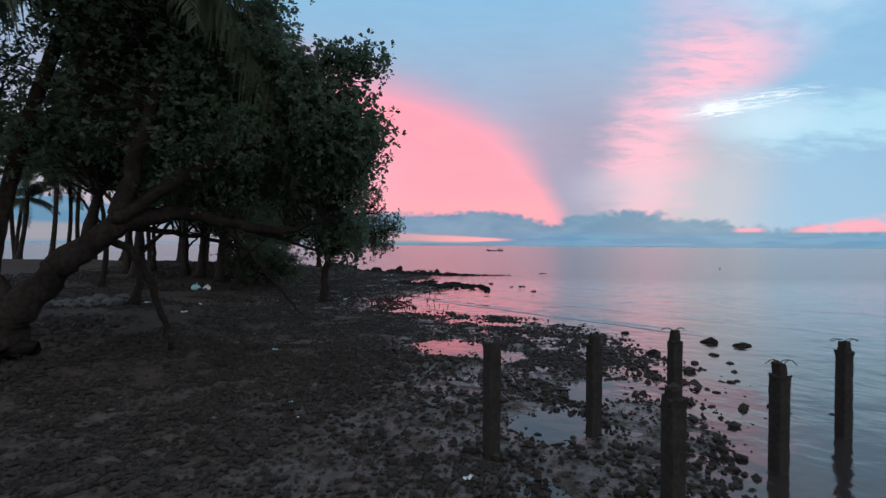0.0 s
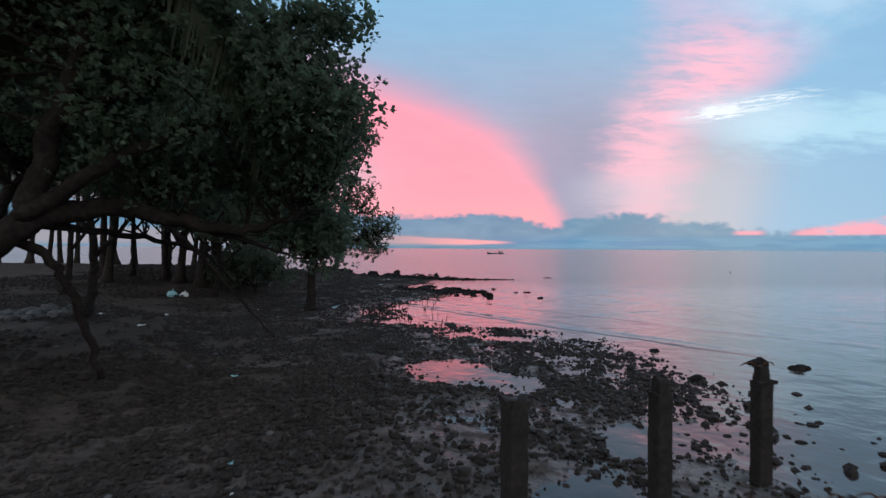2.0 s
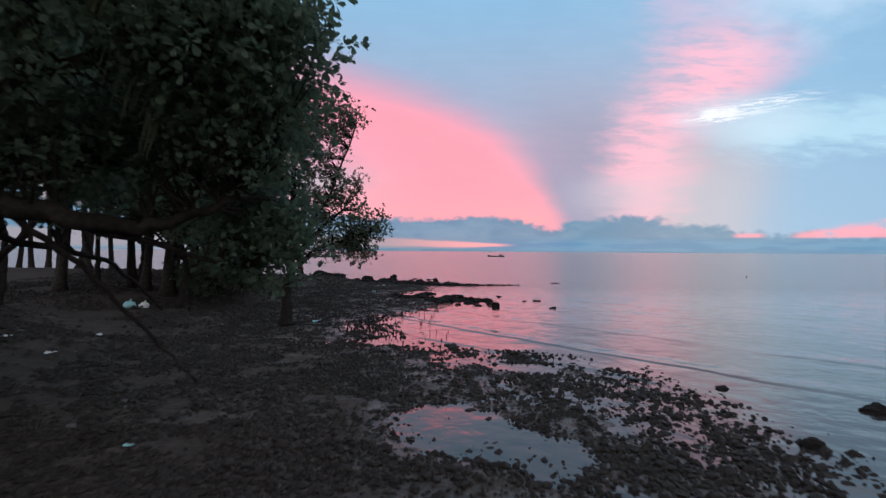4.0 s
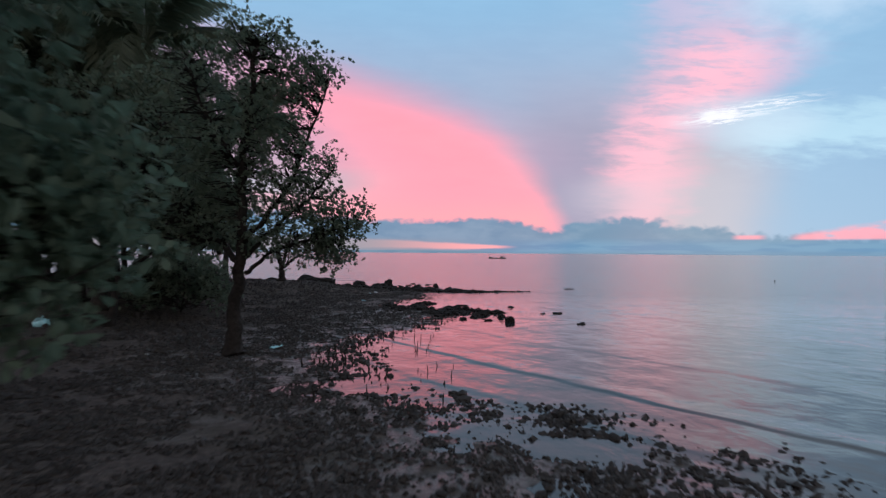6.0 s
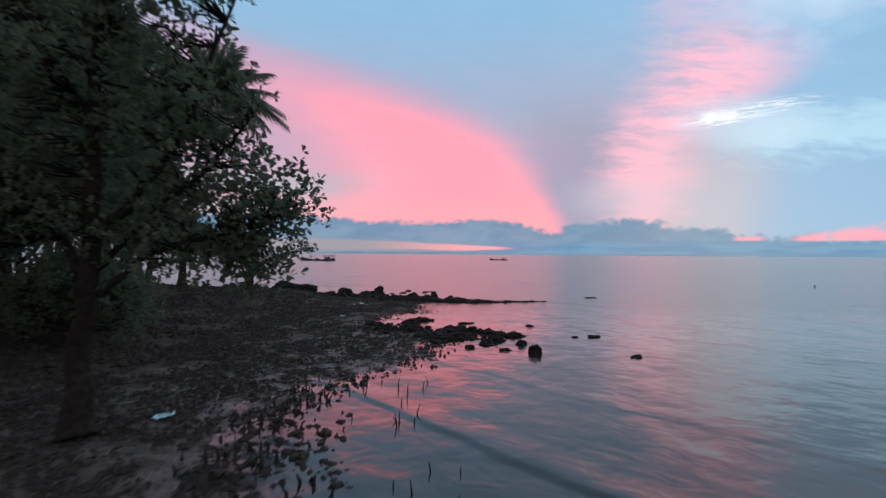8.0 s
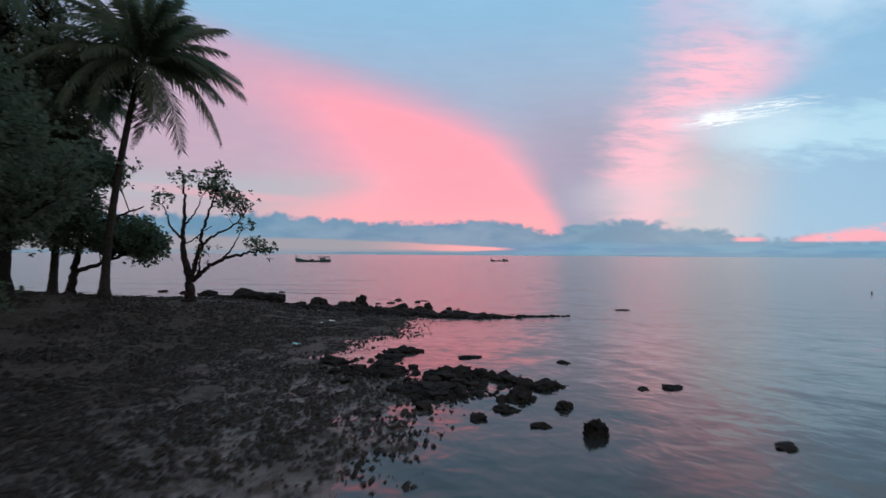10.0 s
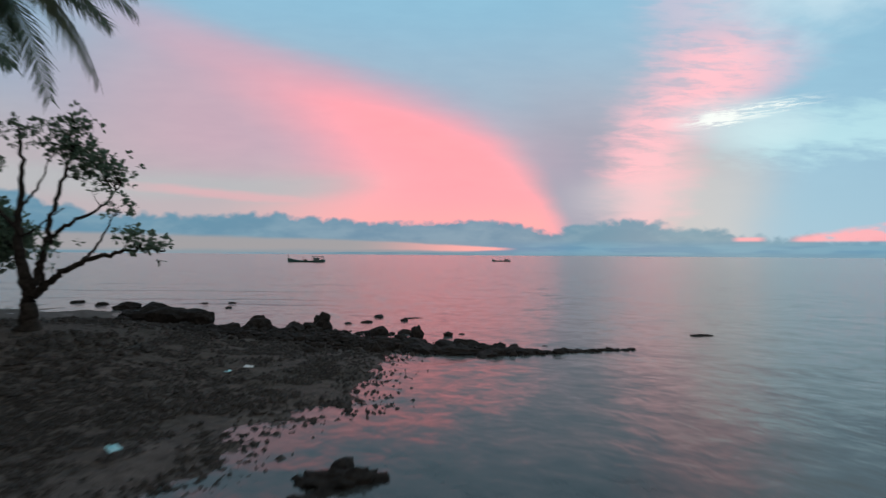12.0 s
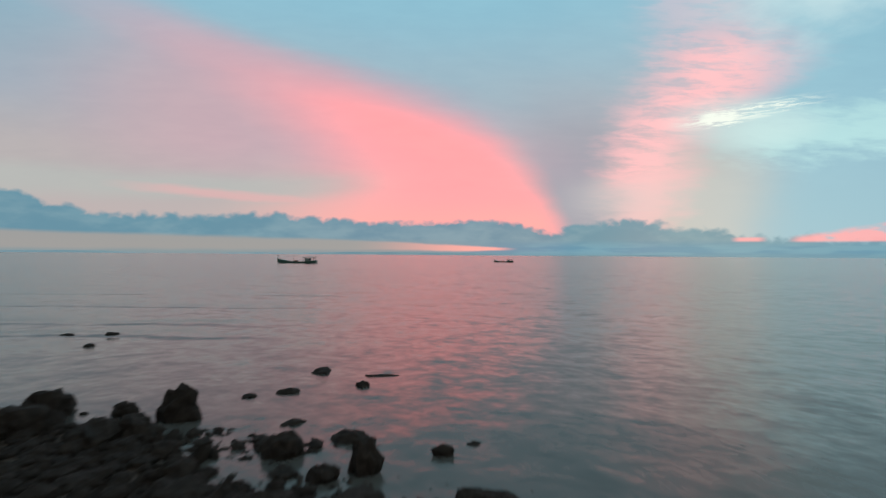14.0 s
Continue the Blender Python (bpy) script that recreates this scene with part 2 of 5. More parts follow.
def bumped(g, p, height, strength, dist):
    b = g.add("ShaderNodeBump")
    b.inputs["Strength"].default_value, b.inputs["Distance"].default_value = strength, dist
    g.put(b.inputs["Height"], height)
    g.put(p["Normal"], b.outputs[0])


def mixed(a, b, fine, coarse, rough, relief=0.6, dist=0.01, metal=0.0, shine=0.3):
    """A two-tone rough surface: grain at one scale, stains at another."""
    def build(g, p, pos):
        n1, n2 = g.noise(pos, fine, 6.0, 0.6), g.noise(pos, coarse, 4.0, 0.55)
        c = g.mix(g.step(n1, 0.3, 0.7), (*a, 1), (*b, 1))
        c = g.mix(g.step(n2, 0.45, 0.75, 0.0, 0.5), c, tuple(x * 0.5 for x in a) + (1,))
        g.put(p["Base Color"], c)
        g.put(p["Roughness"], g.step(n2, 0.3, 0.7, rough - 0.12, rough + 0.1))
        p["Metallic"].default_value = metal
        p["Specular IOR Level"].default_value = shine
        bumped(g, p, n1, relief, dist)
    return build


def mud(g, p, pos):
    n1, n2, n3 = g.noise(pos, 9.0, 7.0, 0.65), g.noise(pos, 1.3, 4.0, 0.6), g.noise(pos, 0.22, 3.0, 0.5)
    c = g.mix(g.step(n1, 0.35, 0.7), (0.033, 0.027, 0.0235, 1), (0.095, 0.078, 0.068, 1))
    c = g.mix(g.step(n2, 0.5, 0.72, 0.0, 0.55), c, (0.115, 0.097, 0.085, 1))
    c = g.mix(g.step(n3, 0.45, 0.65, 0.0, 0.5), c, (0.04, 0.036, 0.027, 1))
    shells = g.m("MULTIPLY", g.step(g.noise(pos, 34.0, 2.0, 0.5), 0.70, 0.76), g.step(g.noise(pos, 0.7, 3.0, 0.6), 0.48, 0.62))
    c = g.mix(g.m("MULTIPLY", shells, 0.8), c, (0.3, 0.28, 0.26, 1))
    g.put(p["Base Color"], c)
    z = g.add("ShaderNodeSeparateXYZ")
    g.put(z.inputs[0], pos)
    wet = g.m("MULTIPLY", g.m("MULTIPLY", g.step(z.outputs[2], 0.11, 0.01), g.step(g.noise(pos, 2.6, 4.0, 0.6), 0.36, 0.56)), g.step(z.outputs[1], 38.0, 33.0, 0.12, 1.0))
    g.put(p["Roughness"], g.m("MULTIPLY_ADD", wet, -0.5, g.step(n1, 0.3, 0.7, 0.72, 0.92)))
    g.put(p["Specular IOR Level"], g.m("MULTIPLY_ADD", wet, 0.75, 0.12))
    pebbles = g.noise(pos, 26.0, 2.0, 0.5)
    bumped(g, p, g.m("ADD", g.m("ADD", n1, g.m("MULTIPLY", n2, 0.6)), g.m("MULTIPLY", pebbles, 0.5)), 1.0, 0.055)


def sea(g, p, pos):
    def wave(turn, sx, sy, scale, detail, distort):
        mp = g.add("ShaderNodeMapping")
        g.put(mp.inputs[0], pos)
        mp.vector_type = "TEXTURE"
        mp.inputs["Rotation"].default_value = (0, 0, radians(turn))
        mp.inputs["Scale"].default_value = (1 / sx, 1 / sy, 1.0)
        return g.noise(mp.outputs[0], scale, detail, 0.5, distort)

    fine, chop, cross, swell = wave(-30, 0.9, 1.3, 5.0, 3.0, 0.3), wave(-45, 1.0, 1.1, 1.9, 3.0, 0.6), wave(-60, 1.0, 1.0, 0.9, 2.0, 0.6), wave(-55, 0.9, 1.1, 0.32, 2.0, 0.6)
    h = g.m("ADD", g.m("ADD", g.m("MULTIPLY", fine, 0.006), g.m("MULTIPLY", cross, 0.03)), g.m("ADD", g.m("MULTIPLY", chop, 0.034), g.m("MULTIPLY", swell, 0.14)))
    # low wave fronts running into the bay
    q = g.add("ShaderNodeSeparateXYZ")
    g.put(q.inputs[0], pos)
    wob = g.m("MULTIPLY_ADD", g.noise(pos, 0.22, 3.0, 0.5), 3.2, -1.6)
    across = g.m("ADD", g.m("ADD", g.m("MULTIPLY", q.outputs[0], 0.763), g.m("MULTIPLY", q.outputs[1], 0.647)), g.m("MULTIPLY", wob, 0.35))
    reach = g.m("MULTIPLY", g.step(q.outputs[1], 14.0, 17.0), g.step(q.outputs[1], 34.0, 27.0))
    for at, high in ((15.6, 0.075), (13.6, 0.03), (18.9, 0.018)):
        front = g.m("SUBTRACT", across, at)
        crest = g.m("MULTIPLY", g.step(front, -0.28, 0.0), g.step(front, 0.75, 0.0))
        h = g.m("ADD", h, g.m("MULTIPLY", g.m("MULTIPLY", crest, reach), high))
    lines = g.m("MULTIPLY", g.step(q.outputs[0], -3.0, -9.0), g.step(g.noise(pos, 0.16, 2.0, 0.5), 0.35, 0.55))
    for at in (59.6, 62.8, 69.6, 78.0):
        front = g.m("SUBTRACT", g.m("MULTIPLY_ADD", wob, 0.7, q.outputs[1]), at)
        crest = g.m("MULTIPLY", g.step(front, -0.9, 0.0), g.step(front, 1.7, 0.0))
        h = g.m("ADD", h, g.m("MULTIPLY", g.m("MULTIPLY", crest, lines), 0.17))
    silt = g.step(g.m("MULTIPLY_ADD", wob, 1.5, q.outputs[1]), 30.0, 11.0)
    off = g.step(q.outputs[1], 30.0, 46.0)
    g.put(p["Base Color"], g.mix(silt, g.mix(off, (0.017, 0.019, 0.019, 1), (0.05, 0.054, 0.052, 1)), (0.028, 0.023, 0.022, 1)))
    p["IOR"].default_value = 1.33
    g.put(p["Roughness"], g.m("MULTIPLY_ADD", off, 0.09, 0.1))
    g.put(p["Specular IOR Level"], g.m("MULTIPLY_ADD", off, -0.2, 0.6))
    # small wind facets tilt the surface, whatever its distance
    tilt = None
    near = g.step(q.outputs[1], 16.0, 130.0, 0.3, 1.9)
    for scale, slope in ((7.0, 0.10), (2.2, 0.22), (0.7, 0.18)):
        t = g.add("ShaderNodeTexNoise")
        g.put(t.inputs["Vector"], pos)
        t.inputs["Scale"].default_value, t.inputs["Detail"].default_value = scale, 1.0
        e = g.add("ShaderNodeVectorMath", operation="SUBTRACT")
        g.put(e.inputs[0], t.outputs["Color"])
        e.inputs[1].default_value = (0.5, 0.5, 0.5)
        k = g.add("ShaderNodeVectorMath", operation="MULTIPLY")
        g.put(k.inputs[0], e.outputs[0])
        k.inputs[1].default_value = (slope * 0.4, slope, 0.0)
        if tilt is None:
            tilt = k.outputs[0]
        else:
            a = g.add("ShaderNodeVectorMath", operation="ADD")
            g.put(a.inputs[0], tilt), g.put(a.inputs[1], k.outputs[0])
            tilt = a.outputs[0]
    f = g.add("ShaderNodeVectorMath", operation="MULTIPLY")
    g.put(f.inputs[0], tilt), g.put(f.inputs[1], g.xyz(near, near, 0.0))
    a = g.add("ShaderNodeVectorMath", operation="ADD")
    g.put(a.inputs[0], f.outputs[0])
    a.inputs[1].default_value = (0, 0, 1)
    unit = g.add("ShaderNodeVectorMath", operation="NORMALIZE")
    g.put(unit.inputs[0], a.outputs[0])
    b = g.add("ShaderNodeBump")
    b.inputs["Strength"].default_value, b.inputs["Distance"].default_value = 0.5, 1.0
    g.put(b.inputs["Height"], h), g.put(b.inputs["Normal"], unit.outputs[0])
    g.put(p["Normal"], b.outputs[0])


def leaf(a, b, gloss=0.62):
    def build(g, p, pos):
        r = g.add("ShaderNodeNewGeometry").outputs["Random Per Island"]
        c = g.mix(r, (*a, 1), (*b, 1))
        n = g.noise(pos, 0.8, 3.0, 0.5)
        c = g.mix(g.step(n, 0.4, 0.7, 0.0, 0.5), c, tuple(x * 0.75 for x in a) + (1,))
        g.put(p["Base Color"], c)
        p["Roughness"].default_value = gloss
        p["Specular IOR Level"].default_value = 0.15
        t = g.add("ShaderNodeBsdfTranslucent")
        g.put(t.inputs[0], g.mix(0.5, c, (0.15, 0.23, 0.16, 1)))
        mx = g.add("ShaderNodeMixShader")
        mx.inputs[0].default_value = 0.5
        main = [n for n in g.tree.nodes if n.bl_idname == "ShaderNodeBsdfPrincipled"][0]
        out = [n for n in g.tree.nodes if n.bl_idname == "ShaderNodeOutputMaterial"][0]
        g.put(mx.inputs[1], main.outputs[0]), g.put(mx.inputs[2], t.outputs[0]), g.put(out.inputs[0], mx.outputs[0])
    return build


MUD = material("wet_mud", mud)
SEA = material("sea_water", sea)
STONE = material("dark_wet_stone", mixed((0.014, 0.012, 0.0105), (0.034, 0.029, 0.025), 14.0, 2.0, 0.78, 1.0, 0.03, shine=0.22))
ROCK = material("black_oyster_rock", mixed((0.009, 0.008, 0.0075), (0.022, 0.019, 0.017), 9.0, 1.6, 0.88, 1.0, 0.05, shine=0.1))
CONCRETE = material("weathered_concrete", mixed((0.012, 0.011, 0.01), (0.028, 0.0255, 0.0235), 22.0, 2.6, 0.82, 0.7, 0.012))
RUST = material("rusty_steel", mixed((0.05, 0.022, 0.012), (0.11, 0.05, 0.025), 40.0, 9.0, 0.7, 0.5, 0.004, 0.4))
BARK = material("dark_bark", mixed((0.012, 0.0105, 0.0095), (0.029, 0.025, 0.022), 11.0, 1.7, 0.88, 1.0, 0.03, shine=0.1))
PALM_BARK = material("palm_bark", mixed((0.018, 0.016, 0.014), (0.042, 0.037, 0.032), 9.0, 1.4, 0.85, 1.0, 0.03, shine=0.12))
LEAF = material("broad_leaf", leaf((0.072, 0.108, 0.076), (0.11, 0.15, 0.104)))
LEAF_DARK = material("mangrove_leaf", leaf((0.085, 0.104, 0.08), (0.125, 0.15, 0.1)))
FROND = material("palm_frond", leaf((0.06, 0.072, 0.05), (0.095, 0.11, 0.07), 0.62))
DRY_FROND = material("dry_palm_frond", leaf((0.022, 0.018, 0.013), (0.042, 0.035, 0.025), 0.85))
HULL = material("painted_hull", mixed((0.02, 0.055, 0.052), (0.035, 0.08, 0.076), 6.0, 1.0, 0.55, 0.3, 0.01))
CABIN = material("boat_cabin_paint", mixed((0.06, 0.09, 0.1), (0.11, 0.14, 0.15), 5.0, 0.9, 0.6, 0.3, 0.01))
DARK_WOOD = material("dark_timber", mixed((0.03, 0.024, 0.02), (0.07, 0.055, 0.045), 8.0, 1.1, 0.75, 0.5, 0.01))
RUBBLE = material("pale_rubble", mixed((0.045, 0.048, 0.05), (0.11, 0.113, 0.113), 18.0, 3.0, 0.8, 0.7, 0.01))
WHITE_PLASTIC = material("white_plastic", mixed((0.55, 0.6, 0.6), (0.75, 0.78, 0.78), 12.0, 3.0, 0.45, 0.3, 0.006))
CYAN_PLASTIC = material("pale_blue_plastic", mixed((0.2, 0.5, 0.55), (0.4, 0.66, 0.7), 12.0, 3.0, 0.4, 0.3, 0.006))


# Distance haze is painted in: the hills emit a flat grey-blue.
def painted_haze(g, p, pos):
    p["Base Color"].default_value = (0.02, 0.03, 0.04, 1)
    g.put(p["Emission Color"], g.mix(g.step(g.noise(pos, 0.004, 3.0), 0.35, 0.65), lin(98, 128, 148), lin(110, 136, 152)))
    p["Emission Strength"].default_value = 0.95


HILL = material("haze_glow_hill", painted_haze)


# ---- builders ----
RNG = np.random.RandomState(7)
TABLE = np.random.RandomState(3).rand(256, 256)


def vnoise(x, y, size):
    """Smooth value noise, -1..1, over cells of that size."""
    x, y = np.asarray(x, float) / size + 91.3, np.asarray(y, float) / size + 57.7
    i, j = np.floor(x).astype(int), np.floor(y).astype(int)
    u, v = x - i, y - j
    u, v = u * u * (3 - 2 * u), v * v * (3 - 2 * v)
    g = lambda a, b: TABLE[a % 256, b % 256]
    return 2 * ((g(i, j) * (1 - u) + g(i + 1, j) * u) * (1 - v) + (g(i, j + 1) * (1 - u) + g(i + 1, j + 1) * u) * v) - 1


def smooth(v):
    v = np.clip(v, 0, 1)
    return v * v * (3 - 2 * v)


class Mesh:
    """Collects vertices and faces of one mesh."""

    def __init__(self):
        self.v, self.f = [], []

    def add(self, verts, faces):
        k = len(self.v)
        self.v.extend(tuple(p) for p in verts)
        self.f.extend(tuple(i + k for i in q) for q in faces)

    def tube(self, pts, radii, sides=6, caps=True):
        pts = [Vector(p) for p in pts]
        rings, up = [], Vector((0.31, 0.23, 0.92))
        for k, p in enumerate(pts):
            d = (pts[min(k + 1, len(pts) - 1)] - pts[max(k - 1, 0)]).normalized()
            a = d.cross(up)
            if a.length < 0.05:
                a = d.cross(Vector((1, 0, 0)))
            a.normalize()
            b = d.cross(a)
            rings.append([p + (a * math.cos(t) + b * math.sin(t)) * radii[k] for t in [2 * math.pi * s / sides for s in range(sides)]])
        verts = [q for r in rings for q in r]
        faces = [(k * sides + s, k * sides + (s + 1) % sides, (k + 1) * sides + (s + 1) % sides, (k + 1) * sides + s) for k in range(len(pts) - 1) for s in range(sides)]
        if caps:
            faces += [tuple(range(sides))[::-1], tuple(range((len(pts) - 1) * sides, len(pts) * sides))]
        self.add(verts, faces)

    def box(self, lo, hi):
        (x0, y0, z0), (x1, y1, z1) = lo, hi
        self.add([(x0, y0, z0), (x1, y0, z0), (x1, y1, z0), (x0, y1, z0), (x0, y0, z1), (x1, y0, z1), (x1, y1, z1), (x0, y1, z1)],
                 [(3, 2, 1, 0), (4, 5, 6, 7), (0, 1, 5, 4), (1, 2, 6, 5), (2, 3, 7, 6), (3, 0, 4, 7)])

    def data(self, name, mat, soft=False):
        me = bpy.data.meshes.new(name)
        me.from_pydata(self.v, [], self.f)
        me.materials.append(mat)
        if soft:
            me.polygons.foreach_set("use_smooth", [True] * len(me.polygons))
        me.update()
        return me


def part(name, mesh, mat, parent=None, label="", soft=False):
    ob = new(name, mesh.data(name, mat, soft) if isinstance(mesh, Mesh) else mesh)
    ob.parent = parent
    if label:
        tagged(ob, label)
    return ob


def thing(name, at, label, category, group="", turn=0.0):
    ob = new(name)
    ob.empty_display_size = 0.2
    ob.matrix_basis = pose(*at, 0, 0, turn)
    return tagged(ob, label, category, group)


def bend(pts, per=6):
    """A smooth line through the points."""
    P = [Vector(p) for p in pts]
    P = [2 * P[0] - P[1], *P, 2 * P[-1] - P[-2]]
    out = []
    for k in range(1, len(P) - 2):
        a, b, c, d = P[k - 1:k + 3]
        for s in range(per):
            t = s / per
            out.append(0.5 * (2 * b + (c - a) * t + (2 * a - 5 * b + 4 * c - d) * t * t + (3 * b - a - 3 * c + d) * t ** 3))
    return out + [P[-2]]


# ---- ground and sea ----
SHORE_Y = [-400, 0, 5, 7.5, 9.6, 12, 15.8, 17.4, 18.6, 19.6, 20.3, 21.6, 24, 26, 27.4, 28.6, 30.7, 33, 35, 36.4, 39.3, 40.3, 42, 44, 46, 47.5, 60]
SHORE_X = [1.5, 1.5, 2.4, 3.3, 4.0, 4.5, 4.3, 3.8, 2.9, 1.3, -1.3, -2.2, -2.8, -2.8, -1.9, -0.9, -0.3, 0.1, -1.2, -2.9, -2.4, -1.2, -0.8, -1.2, -0.5, 0.6, 0.6]
POOLS = [(0.0, 13.4, 1.0, 1.15), (1.3, 12.4, 0.6, 0.95), (1.4, 7.5, 0.6, 0.6), (1.85, 17.4, 0.7, 0.4), (-1.4, 36.6, 0.6, 0.7), (-1.9, 40.1, 0.5, 0.4), (-1.9, 35.6, 0.6, 0.4), (-1.8, 36.7, 0.3, 0.3), (-1.4, 20.6, 0.6, 0.6), (2.6, 9.3, 0.6, 0.6)]


def shore(x, y):
    """How far inland a place lies, in metres; below 0 in the sea."""
    east = np.interp(y, SHORE_Y, SHORE_X) - x + 0.35 * vnoise(x, y, 1.7) + 0.12 * vnoise(x, y, 0.5)
    north = (np.interp(-x, [-8, -2, 1, 3, 6, 9, 17, 30, 60], [45.6, 46.2, 46.8, 47.6, 49.2, 51.2, 58.0, 60.0, 60.0]) - y) * 0.85 + 0.4 * vnoise(x, y, 2.1)
    return np.minimum(east, north)


def ground_height(x, y):
    s = shore(x, y)
    z = np.where(s < 0, np.maximum(-1.4, -0.014 + 0.012 * s - 0.006 * s * s - 0.02 * np.maximum(-s - 3, 0) ** 2), -0.014 + 0.007 * np.clip(s, 0, 4) + 0.05 * smooth((s - 3.8) / 2.2) + 0.003 * np.maximum(s, 0))
    z = z + smooth((s - 7.5) / 7.0) * 0.5
    z = z + 0.55 * np.exp(-((y - 45.5) / 4.5) ** 2) * smooth((-x - 4.5) / 4.5) * smooth(s / 3.0)
    for px, py, rx, ry in POOLS:
        z = z - 0.085 * np.exp(-(((x - px) / rx) ** 2 + ((y - py) / ry) ** 2) ** 2)
    z = z - 0.024 * np.exp(-((y - 17.5) / 3.0) ** 2) * smooth((4.0 - s) / 2.0)
    z = z + 0.06 * smooth((-x - 1.0) / 1.2) * np.exp(-((y - 43.0) / 3.6) ** 4) * smooth(s / 0.8)
    z = z + 0.012 * smooth((12.0 - y) / 2.0) * smooth((s + 0.5) / 1.0)
    z = z + 0.035 * smooth((y - 26.5) / 2.0) * smooth((46.0 - y) / 4.0) * smooth(s / 0.9)
    z = z + 0.11 * np.exp(-((x + 6.0) / 2.8) ** 4 - ((y - 47.9 + 0.5 * (x + 5.0)) / 1.5) ** 4)
    z = z + 0.035 * smooth((-x - 2.9) / 0.6) * np.exp(-((y - 23.5) / 4.0) ** 4)
    near = smooth((s + 1.5) / 2.0)
    return z + near * (0.030 * vnoise(x, y, 1.1) + 0.022 * vnoise(x, y, 0.42) + 0.016 * vnoise(x, y, 0.17) + 0.05 * vnoise(x, y, 5.0) * smooth((s - 6) / 4))


def ground_at(x, y):
    return float(ground_height(np.array([x]), np.array([y]))[0])


def spread(start, step, grow, end):
    out, v = [], start
    while abs(v) < end:
        v += step
        step *= grow
        out.append(v)
    return out


gx = sorted(set(np.round(np.arange(-7, 6.01, 0.075), 4)) | set(np.round(np.arange(-24, -7, 0.25), 3)) | set(spread(6.0, 0.15, 1.25, 4800)) | set(spread(-24.0, -0.4, 1.25, 4800)))
gy = sorted(set(np.round(np.arange(2.4, 49.01, 0.085), 4)) | set(np.round(np.arange(49.25, 62, 0.25), 3)) | set(spread(62.0, 0.4, 1.25, 4800)) | set(spread(2.4, -0.3, 1.25, 4800)))
X, Y = np.meshgrid(np.array(gx), np.array(gy))
Z = ground_height(X, Y)
nx, ny = len(gx), len(gy)
me = bpy.data.meshes.new("ground")
idx = np.arange(nx * ny).reshape(ny, nx)
quads = np.stack([idx[:-1, :-1], idx[:-1, 1:], idx[1:, 1:], idx[1:, :-1]], -1).reshape(-1, 4)
me.from_pydata(np.stack([X, Y, Z], -1).reshape(-1, 3).tolist(), [], quads.tolist())
me.materials.append(MUD)
me.polygons.foreach_set("use_smooth", [True] * len(me.polygons))
tagged(new("ground", me), "dark wet mud flat with shells, stones and shallow pools", "ground", kind="structure")

water = Mesh()
edges = [-4850, -600, -80, 0, 80, 600, 4850]
for a, b in zip(edges, edges[1:]):
    for c, d in zip(edges, edges[1:]):
        water.add([(a, c, 0), (b, c, 0), (b, d, 0), (a, d, 0)], [(0, 1, 2, 3)])
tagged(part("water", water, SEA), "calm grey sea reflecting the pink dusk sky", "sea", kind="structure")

# far low coast, its haze painted on as a blue glow
hills = Mesh()
rr = random.Random(5)
for x0, x1, high, far in ((-3700, -2350, 24, 4300), (-1850, -1250, 15, 4500), (-1300, 700, 30, 4550), (300, 2600, 14, 4600)):
    n = 36
    line = []
    for k in range(n + 1):
        t = k / n
        line.append((x0 + (x1 - x0) * t, high * (math.sin(math.pi * t) ** 0.6) * (0.75 + 0.25 * noise.noise((t * 6, x0, 0)))))
    verts = [(x, far, -1) for x, z in line] + [(x, far + 30, z) for x, z in line] + [(x, far + 160, -1) for x, z in line]
    faces = [(k, k + 1, n + 2 + k, n + 1 + k) for k in range(n)] + [(n + 1 + k, n + 2 + k, 2 * n + 3 + k, 2 * n + 2 + k) for k in range(n)]
    hills.add(verts, faces)
tagged(part("backdrop", hills, HILL, soft=True), "low hills along the far coast, blue haze painted as a glow", "hills", kind="structure")


# ---- stones ----
ico = bmesh.new()
bmesh.ops.create_icosphere(ico, subdivisions=1, radius=1)
ICO_V = np.array([v.co[:] for v in ico.verts])
OCT_V = np.array([(1, 0, 0), (0, 1, 0), (-1, 0, 0), (0, -1, 0), (0, 0, 1), (0.5, 0.5, 0.62)], float)
OCT_F = [(0, 5, 4), (5, 1, 4), (1, 2, 4), (2, 3, 4), (3, 0, 4), (0, 1, 5)]
ICO_F = [tuple(v.index for v in f.verts) for f in ico.faces]
ico.free()


